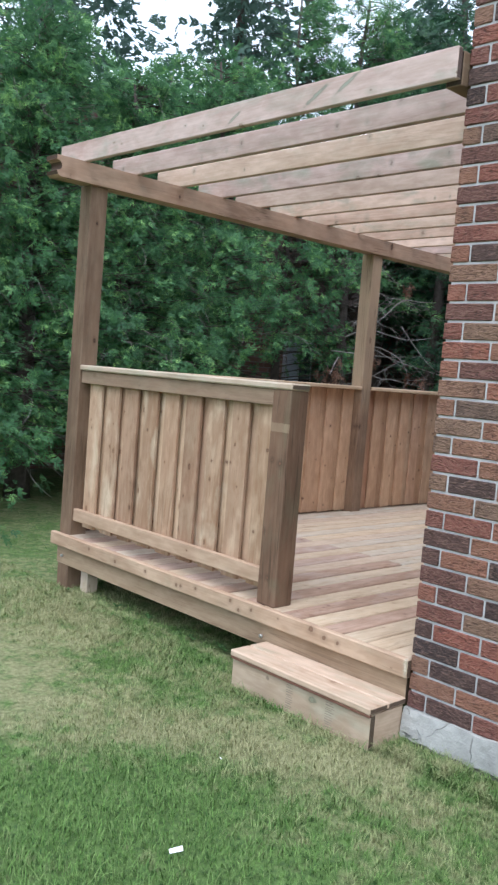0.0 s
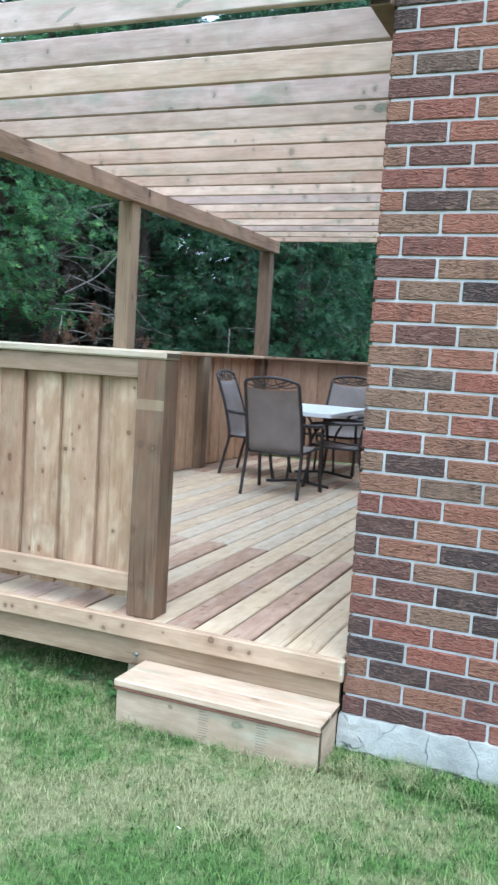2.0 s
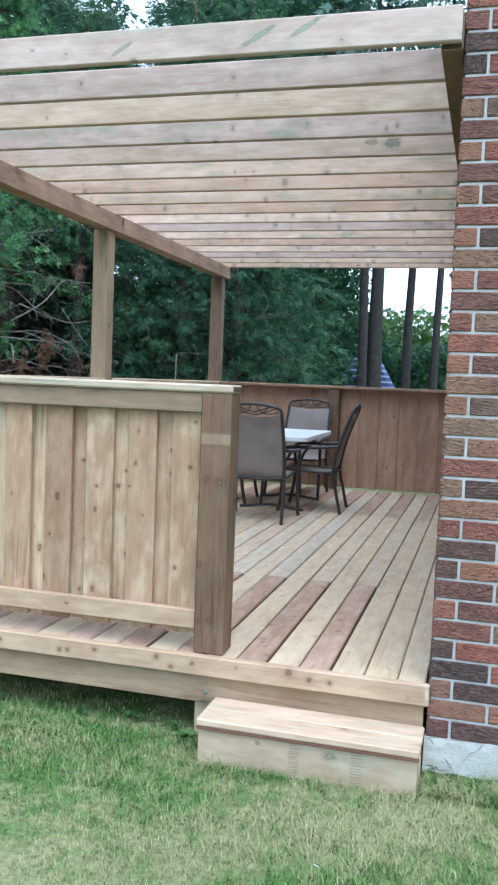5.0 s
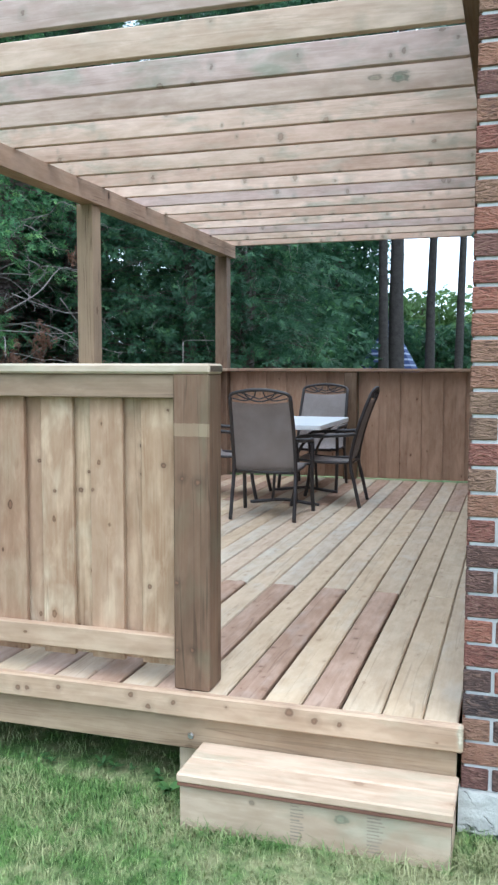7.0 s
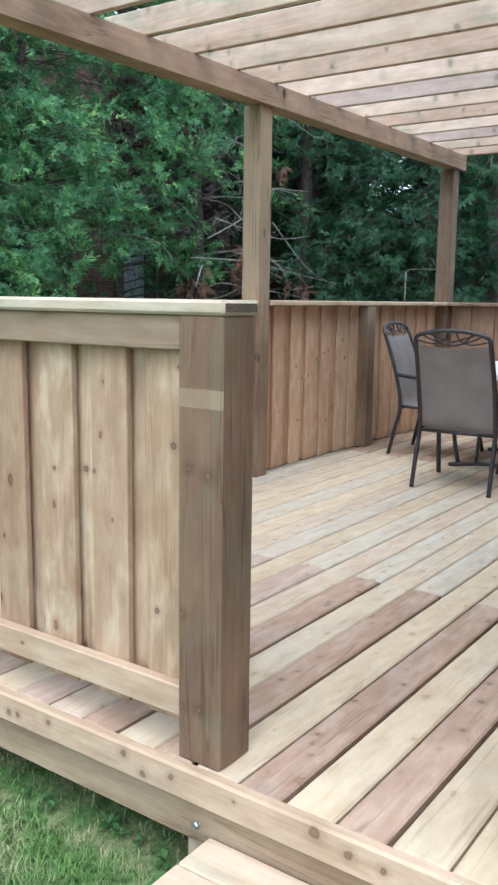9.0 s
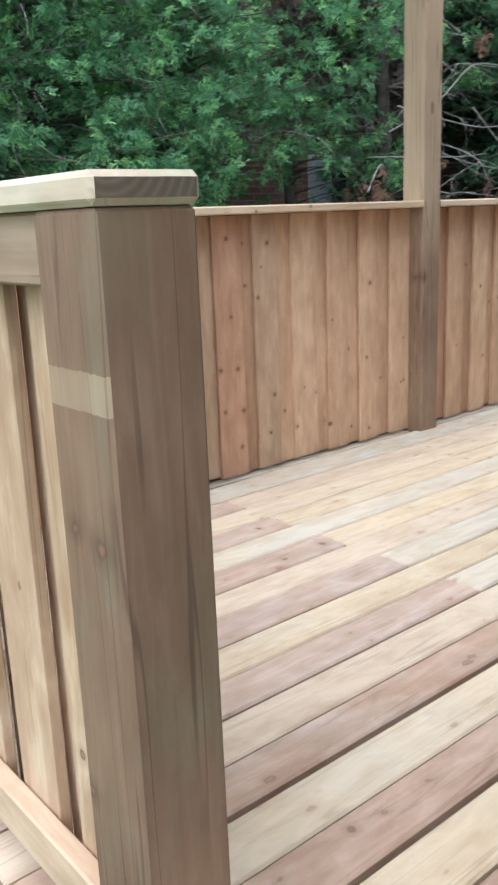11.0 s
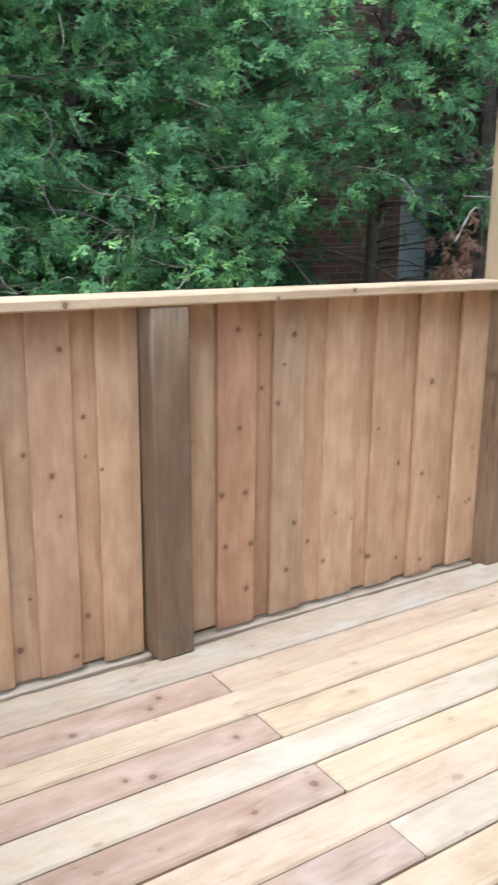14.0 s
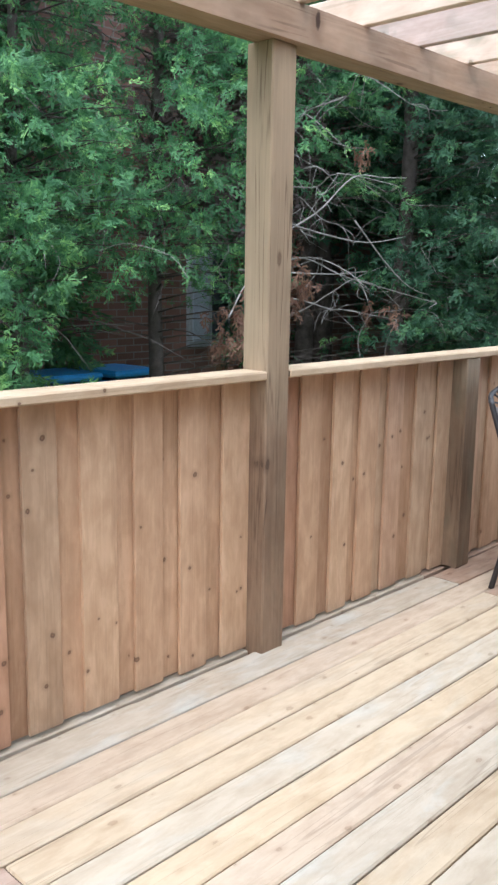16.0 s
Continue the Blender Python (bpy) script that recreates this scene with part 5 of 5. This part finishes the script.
def thin_here(x, y, z):
    """The stretch where the lower boughs have died back."""
    return (1.3 + 1.04 * y < x < 0.75 + 1.35 * y and z < (3.7 if x < 11.2 else 2.7)) or (7.0 < x < 10.3 and z < 1.95)


CEDARS = "cedars along the lot line"
SAY = "dense green cedar tree with drooping sprays and dark interior"
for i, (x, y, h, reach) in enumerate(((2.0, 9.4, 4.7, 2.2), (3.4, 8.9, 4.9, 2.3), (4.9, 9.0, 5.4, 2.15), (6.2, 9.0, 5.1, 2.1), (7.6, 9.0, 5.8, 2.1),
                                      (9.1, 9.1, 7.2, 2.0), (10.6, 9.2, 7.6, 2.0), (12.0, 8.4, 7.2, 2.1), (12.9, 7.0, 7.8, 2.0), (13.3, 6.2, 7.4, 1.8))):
    tree("cedar_tree", x, y, h, reach, 0.5, 225, 50 if 2.5 < x < 11.5 else 38, 0.108 if 2.5 < x < 11.5 else 0.13, CEDAR if x < 11.5 else SHADED_LEAF, SAY, 100 + i, trunk=0.075 if 7 < x < 10 else 0.13, bare=thin_here, group=CEDARS, facing=-90 if x < 12.5 else 190)
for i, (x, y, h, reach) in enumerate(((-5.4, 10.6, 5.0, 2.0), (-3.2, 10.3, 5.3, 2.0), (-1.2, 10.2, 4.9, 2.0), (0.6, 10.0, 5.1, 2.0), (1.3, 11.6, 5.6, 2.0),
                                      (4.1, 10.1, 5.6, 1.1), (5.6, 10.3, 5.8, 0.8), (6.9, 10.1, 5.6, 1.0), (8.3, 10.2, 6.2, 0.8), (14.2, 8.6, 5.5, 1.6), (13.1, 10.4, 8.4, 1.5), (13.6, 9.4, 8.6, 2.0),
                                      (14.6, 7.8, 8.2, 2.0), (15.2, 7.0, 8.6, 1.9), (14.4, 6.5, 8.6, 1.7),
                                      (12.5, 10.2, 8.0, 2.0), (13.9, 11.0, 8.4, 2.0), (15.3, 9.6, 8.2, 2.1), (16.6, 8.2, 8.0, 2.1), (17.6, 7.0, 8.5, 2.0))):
    tree("cedar_tree", x, y, h, reach, 0.9, 95, 24 if x < 9 else 40, 0.34 if x < 9 else 0.25, CEDAR if x < 9 else SHADED_LEAF, SAY, 150 + i, MEDIUM, 0.13, bare=thin_here if x > 9 else None, group=CEDARS)

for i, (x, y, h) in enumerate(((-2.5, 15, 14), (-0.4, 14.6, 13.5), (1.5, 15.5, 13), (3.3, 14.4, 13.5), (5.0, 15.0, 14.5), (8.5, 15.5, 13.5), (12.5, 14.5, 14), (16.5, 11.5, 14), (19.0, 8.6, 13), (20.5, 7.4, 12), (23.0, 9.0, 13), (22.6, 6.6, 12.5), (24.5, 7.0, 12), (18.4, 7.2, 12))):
    tree("tall_tree", x, y, h, 2.6 if x < 17.5 else 1.7, 1.2, 190, 26, 0.50, HAZED_LEAF if x < 17 else SHADED_LEAF, "tall dark green tree behind the cedars with gaps of sky", 300 + i, COARSE, 0.2)

TRUNKS = "tall trunks behind the deck"
for i, (x, y, r) in enumerate(((19.5, 4.95, 0.125), (20.0, 4.72, 0.20), (21.0, 4.06, 0.125), (20.5, 3.37, 0.105))):
    tree("tall_tree", x, y, 13, 2.2, 7.0, 40, 18, 0.5, HAZED_LEAF, "tall bare-trunked tree with high foliage", 400 + i, COARSE, r, group=TRUNKS, bark=SHADED_BARK)
for i, (x, y, h, reach) in enumerate(((30, 8.5, 4.4, 2.6), (31, 5.2, 4.0, 2.4), (30, 2.0, 4.3, 2.4), (31, -1.5, 4.6, 2.6))):
    tree("far_bush", x, y, h, reach, 0.3, 120, 26, 0.5, LIGHT_LEAF, "bright green bushy shrub in the distance", 500 + i, COARSE, 0.1, taper=0.5)
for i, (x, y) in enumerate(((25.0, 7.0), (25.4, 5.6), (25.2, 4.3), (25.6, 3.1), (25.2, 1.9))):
    tree("garden_shrub", x, y, 2.7 + 0.2 * (i % 2), 1.3, 0.2, 110, 34, 0.22, SHADED_LEAF, "dark green shrub below the tall trunks", 540 + i, MEDIUM, 0.07, taper=0.4, bark=SHADED_BARK, group="shrubs below the tall trunks")

# ---- neighbour's house behind the cedars ----


def neighbour_house():
    ob = thing("neighbour_house", (8, 11.2, 0), "neighbour's shaded brick house behind the cedars", "house", kind="structure")
    part("wall", box_data((19, 0.3, 5.6), FAR_BRICK, 0.01), ob, Matrix.Translation((1.0, 0.15, 2.8)))
    w = part("window", box_data((0.75, 0.06, 1.25), FRAME_WHITE, 0.01), ob, Matrix.Translation((3.73, -0.02, 1.72)), "tall window with pale frame")
    part("pane", box_data((0.28, 0.02, 1.1), BLIND, 0.003), w, Matrix.Translation((-0.17, -0.035, 0)))
    part("pane", box_data((0.28, 0.02, 1.1), GLASS, 0.003), w, Matrix.Translation((0.17, -0.035, 0)))

    w = part("window", box_data((1.0, 0.06, 1.3), FRAME_WHITE, 0.01), ob, Matrix.Translation((-1.75, -0.02, 1.7)), "wide window with pale blind")
    part("pane", box_data((0.86, 0.02, 1.16), BLIND, 0.003), w, Matrix.Translation((0, -0.035, 0)))


neighbour_house()


def dead_limbs():
    """Bare, died-back boughs with brown tufts below the green."""
    rng = np.random.default_rng(77)
    ob = thing("dead_cedar", (10.1, 8.7, 0), "died-back cedar with bare grey limbs and brown tufts", "tree")
    v, f = tube_arrays([(0, 0, -0.1), (0.03, 0.02, 1.4), (-0.02, 0.05, 3.0), (0.02, 0.0, 4.6)], [0.10, 0.085, 0.065, 0.03], 8)
    part("trunk", data_from("trunk", v, f, BARK, True), ob)
    P, W = [], []
    for i in range(12):
        z, tilt = rng.uniform(0.9, 3.3), rng.normal() * 0.3
        a = radians(-90 + rng.normal() * 45)
        l = rng.uniform(0.9, 1.7)
        d = np.array([math.cos(a), math.sin(a), 0])
        pts = [np.array([0, 0, z]) + d * l * u + np.array([0, 0, (0.25 * u - 0.35 * u * u + tilt * u) * l]) + rng.normal(size=3) * 0.12 * u for u in (0, 0.3, 0.55, 0.8, 1.0)]
        line = curve_points([tuple(p) for p in pts], 4)
        limb = part("limb", tubes_data("limb", [(line, [0.010 - 0.0075 * k / (len(line) - 1) for k in range(len(line))])], TWIG, 6), ob)
        lines = []
        for k in range(7):
            p = pts[2 + k % 3]
            e = p + rng.normal(size=3) * np.array([0.22, 0.16, 0.13]) + np.array([0, -0.05, -0.14])
            mid = (p + e) / 2 + rng.normal(size=3) * 0.05
            lines.append((curve_points([tuple(p), tuple(mid), tuple(e)], 4), 0.0026))
            if rng.uniform() < (0.16 if 1.4 < z < 2.1 else 0.02):
                m = 9
                P.append(e + rng.normal(size=(m, 3)) * np.array([0.03, 0.03, 0.05]))
                W.append(np.array([0, 0, -1.0]) + rng.normal(size=(m, 3)) * 0.45)
        for line in lines:
            part("twig", tubes_data("twig", [line], TWIG, 4), limb)
    # one large withered cluster low on the bough nearest the deck
    part("limb", tubes_data("limb", [(curve_points([(0, 0, 1.5), (-0.7, -0.6, 1.85), (-1.4, -1.15, 1.95), (-1.96, -1.52, 1.72)], 5), 0.007)], TWIG, 6), ob)
    for line in (((9.05, 8.0, 2.05), (9.42, 7.6, 2.03), (9.8, 7.55, 2.03), (10.15, 7.5, 2.06)), ((9.1, 7.8, 2.25), (9.6, 7.65, 2.52), (10.02, 7.6, 2.84), (10.45, 7.6, 2.88), (10.83, 7.6, 2.91)),
                 ((9.1, 7.7, 2.46), (9.6, 7.6, 2.36), (10.25, 7.6, 2.31), (10.87, 7.6, 2.39)), ((10.2, 7.7, 2.5), (10.55, 7.55, 2.1), (10.9, 7.5, 1.9), (11.5, 7.6, 1.84))):
        line = curve_points([(a - 10.1, b - 8.7, c) for a, b, c in line], 5)
        part("limb", tubes_data("limb", [(line, [0.0085 - 0.005 * k / (len(line) - 1) for k in range(len(line))])], TWIG, 6), ob)
    for m, at, loose in ((70, (8.13, 7.15, 1.60), (0.065, 0.06, 0.13)), (50, (8.88, 7.2, 1.90), (0.075, 0.06, 0.09)), (9, (10.09, 7.15, 1.70), (0.03, 0.03, 0.05)), (9, (9.70, 7.15, 1.78), (0.03, 0.03, 0.05))):
        P.append(np.array(at) - np.array([10.1, 8.7, 0]) + rng.normal(size=(m, 3)) * np.array(loose))
        W.append(np.array([0, 0, -1.0]) + rng.normal(size=(m, 3)) * 0.4)
    P, W = np.concatenate(P), np.concatenate(W)
    V, F = sprays(rng, P, W, rng.uniform(0.07, 0.12, len(P)), FROND)
    n = 1100
    C = np.stack([rng.normal(0, 0.55, n), rng.normal(0.55, 0.25, n), rng.uniform(2.5, 5.4, n)], 1)
    CW = np.stack([rng.normal(0, 0.5, n), rng.normal(-0.3, 0.5, n), rng.normal(-0.5, 0.3, n)], 1)
    CV, CF = sprays(rng, C, CW, rng.uniform(0.18, 0.36, n), FROND)
    part("withered_crown", data_from_arrays("withered_crown", CV, CF, WITHERED), ob, None, "dull dark brown dead foliage")["kind"] = "stuff"
    part("brown_tuft", data_from_arrays("brown_tuft", V, F, DEAD_LEAF), ob, None, "withered reddish brown sprays")["kind"] = "stuff"


dead_limbs()


def waste_bin():
    ob = thing("waste_bin", (8.57, 9.9, 0), "blue plastic wheeled bin behind the fence", "bin", "bins by the neighbour's wall")
    verts = [(sx * w, sy * w * 1.15, z) for z, w in ((0.04, 0.20), (0.98, 0.26)) for sx, sy in ((-1, -1), (1, -1), (1, 1), (-1, 1))]
    faces = [(0, 3, 2, 1), (4, 5, 6, 7)] + [(i, (i + 1) % 4, (i + 1) % 4 + 4, i + 4) for i in range(4)]
    part("body", data_from("body", verts, faces, BLUE_PLASTIC), ob)
    part("lid", box_data((0.58, 0.64, 0.07), BLUE_PLASTIC, 0.025), ob, Matrix.Translation((0, 0, 1.045)))
    part("handle", tubes_data("handle", [([(-0.22, 0.34, 1.0), (0.22, 0.34, 1.0)], 0.016)], BLUE_PLASTIC), ob)
    for s in (-1, 1):
        part("wheel", tubes_data("wheel", [([(s * 0.24, 0.26, 0.1), (s * 0.29, 0.26, 0.1)], 0.1)], DARK_METAL, 14), ob)
    return ob


bin_one = waste_bin()
copy_thing(bin_one, pose(9.25, 9.92, 0, 0, 0, 6))


def canopy():
    ob = thing("garden_canopy", (21.2, 5.05, 0), "blue and white striped garden canopy among the trees", "canopy")
    top, w = 2.85, 0.88
    verts = [(0, 0, top)] + [(sx * w, sy * w, 1.1) for sx, sy in ((-1, -1), (1, -1), (1, 1), (-1, 1))]
    low = [(v[0] * 0.98, v[1] * 0.98, v[2] - 0.02) for v in verts]
    faces = [(0, 1 + i, 1 + (i + 1) % 4) for i in range(4)] + [(5, 6 + (i + 1) % 4, 6 + i) for i in range(4)]
    part("canvas", data_from("canvas", verts + low, faces, CANVAS), ob)
    for sx in (-1, 1):
        for sy in (-1, 1):
            part("pole", tubes_data("pole", [([(sx * w * 0.95, sy * w * 0.95, 0), (sx * w * 0.95, sy * w * 0.95, 1.12)], 0.02)], STEEL), ob)


canopy()

# ---- small things ----


def weed(x, y, seed, size):
    """A low rosette of broad pointed leaves."""
    rng = random.Random(seed)
    ob = thing("weed", (x, y, 0.0), "low leafy green weed growing beside the deck", "weed", "weeds along the deck edge")
    for i in range(11):
        a, l, up = rng.uniform(0, 2 * math.pi), size * rng.uniform(0.5, 1.1), rng.uniform(0.2, 1.1)
        d, w = Vector((math.cos(a), math.sin(a), 0)), Vector((-math.sin(a), math.cos(a), 0)) * l * rng.uniform(0.16, 0.26)
        p = [d * (l * f) + Vector((0, 0, size * up * f * (1.25 - 0.75 * f))) for f in (0.0, 0.35, 0.7, 1.0)]
        verts = [p[0], p[1] + w, p[1] - w, p[2] + w * 0.8, p[2] - w * 0.8, p[3]]
        part("leaf", data_from("leaf", verts, [(0, 2, 1), (1, 2, 4, 3), (3, 4, 5)], WEED), ob)
    return ob


for i, (x, y) in enumerate(WEEDS):
    weed(x, y, 40 + i, 0.030 + 0.014 * (i % 3))

scrap = new("paper_scrap", data_from("paper_scrap", [(-0.035, -0.012, 0.0), (0.03, -0.016, 0.004), (0.036, 0.012, 0.012), (-0.03, 0.014, 0.006), (-0.034, -0.012, -0.002), (0.03, -0.016, 0.002), (0.036, 0.012, 0.01), (-0.03, 0.014, 0.004)], [(0, 1, 2, 3), (7, 6, 5, 4)], PAPER))
scrap.matrix_basis = pose(1.838, 2.13, 0.012, 0, 0, -18) @ Matrix.Scale(0.75, 4)
tagged(scrap, "small scrap of white paper lying on the grass", "litter")


def garden_hook():
    ob = thing("garden_hook", (10.8, 6.26, 0), "thin pale metal garden hook post behind the deck", "hook post")
    part("pole", tubes_data("pole", [([(0, 0, -0.1), (0, 0.01, 1.0), (0, 0, 1.95)], 0.006)], TWIG), ob)
    part("arm", tubes_data("arm", [(curve_points([(0, 0.0, 1.95), (0, -0.05, 1.97), (0, -0.25, 1.972), (0, -0.42, 1.965)], 4), 0.004)], TWIG), ob)


garden_hook()
copy_thing(scrap, pose(2.43, 2.57, 0.012, 10, 8, 60) @ Matrix.Scale(0.4, 4))


def turned(name, rings, mat, sides=6):
    """A body of revolution about z from (radius, height) rings."""
    verts, faces = [], []
    for r, z in rings:
        verts += [(r * math.cos(2 * math.pi * i / sides), r * math.sin(2 * math.pi * i / sides), z) for i in range(sides)]
    for k in range(len(rings) - 1):
        faces += [(k * sides + i, k * sides + (i + 1) % sides, (k + 1) * sides + (i + 1) % sides, (k + 1) * sides + i) for i in range(sides)]
    faces += [tuple(range(sides - 1, -1, -1)), tuple(range((len(rings) - 1) * sides, len(rings) * sides))]
    return data_from(name, verts, faces, mat)


def wall_lantern():
    ob = thing("wall_lantern", (6.4, 2.375, 2.2), "dark green metal wall lantern with a glass body on the brick", "lantern")
    part("roof", turned("roof", ((0.074, 0.285), (0.07, 0.30), (0.04, 0.335), (0.012, 0.36), (0.006, 0.385)), GREEN_PAINT), ob)
    part("neck", turned("neck", ((0.040, 0.155), (0.048, 0.20), (0.058, 0.284)), GREEN_PAINT), ob)
    part("glass", turned("glass", ((0.034, 0.036), (0.038, 0.154)), CLEAR), ob, None, "pale glass body")
    part("base", turned("base", ((0.012, -0.05), (0.03, -0.03), (0.052, 0.0), (0.062, 0.015), (0.052, 0.035)), GREEN_PAINT), ob)
    part("back_plate", box_data((0.10, 0.018, 0.2), GREEN_PAINT, 0.004), ob, Matrix.Translation((0, -0.089, 0.2)))
    part("arm", tubes_data("arm", [([(0, -0.085, 0.23), (0, -0.04, 0.24), (0, 0.0, 0.23)], 0.012)], GREEN_PAINT), ob)


wall_lantern()


def downpipe():
    ob = thing("downpipe", (7.86, 2.425, D), "dark green square downpipe on the brick wall", "downpipe")
    part("pipe", box_data((0.085, 0.085, 2.2), GREEN_PAINT, 0.01), ob, Matrix.Translation((0, 0.0, 1.42)))
    part("shoe", box_data((0.092, 0.10, 0.36), GREEN_PAINT, 0.012), ob, Matrix.Translation((0, 0.006, 0.181)))
    for z in (0.36, 1.5, 2.45):
        part("strap", box_data((0.13, 0.19, 0.03), GREEN_PAINT, 0.004), ob, Matrix.Translation((0, -0.05, z)))


downpipe()
post = thing("white_post", (10.35, 2.565, 0), "white painted post standing behind the rear fence", "post")
part("shaft", box_data((0.07, 0.065, 2.45), WHITE_PAINT, 0.004), post, Matrix.Translation((0, 0, 1.15)))
part("cap", box_data((0.085, 0.08, 0.03), WHITE_PAINT, 0.006), post, Matrix.Translation((0, 0, 2.39)))
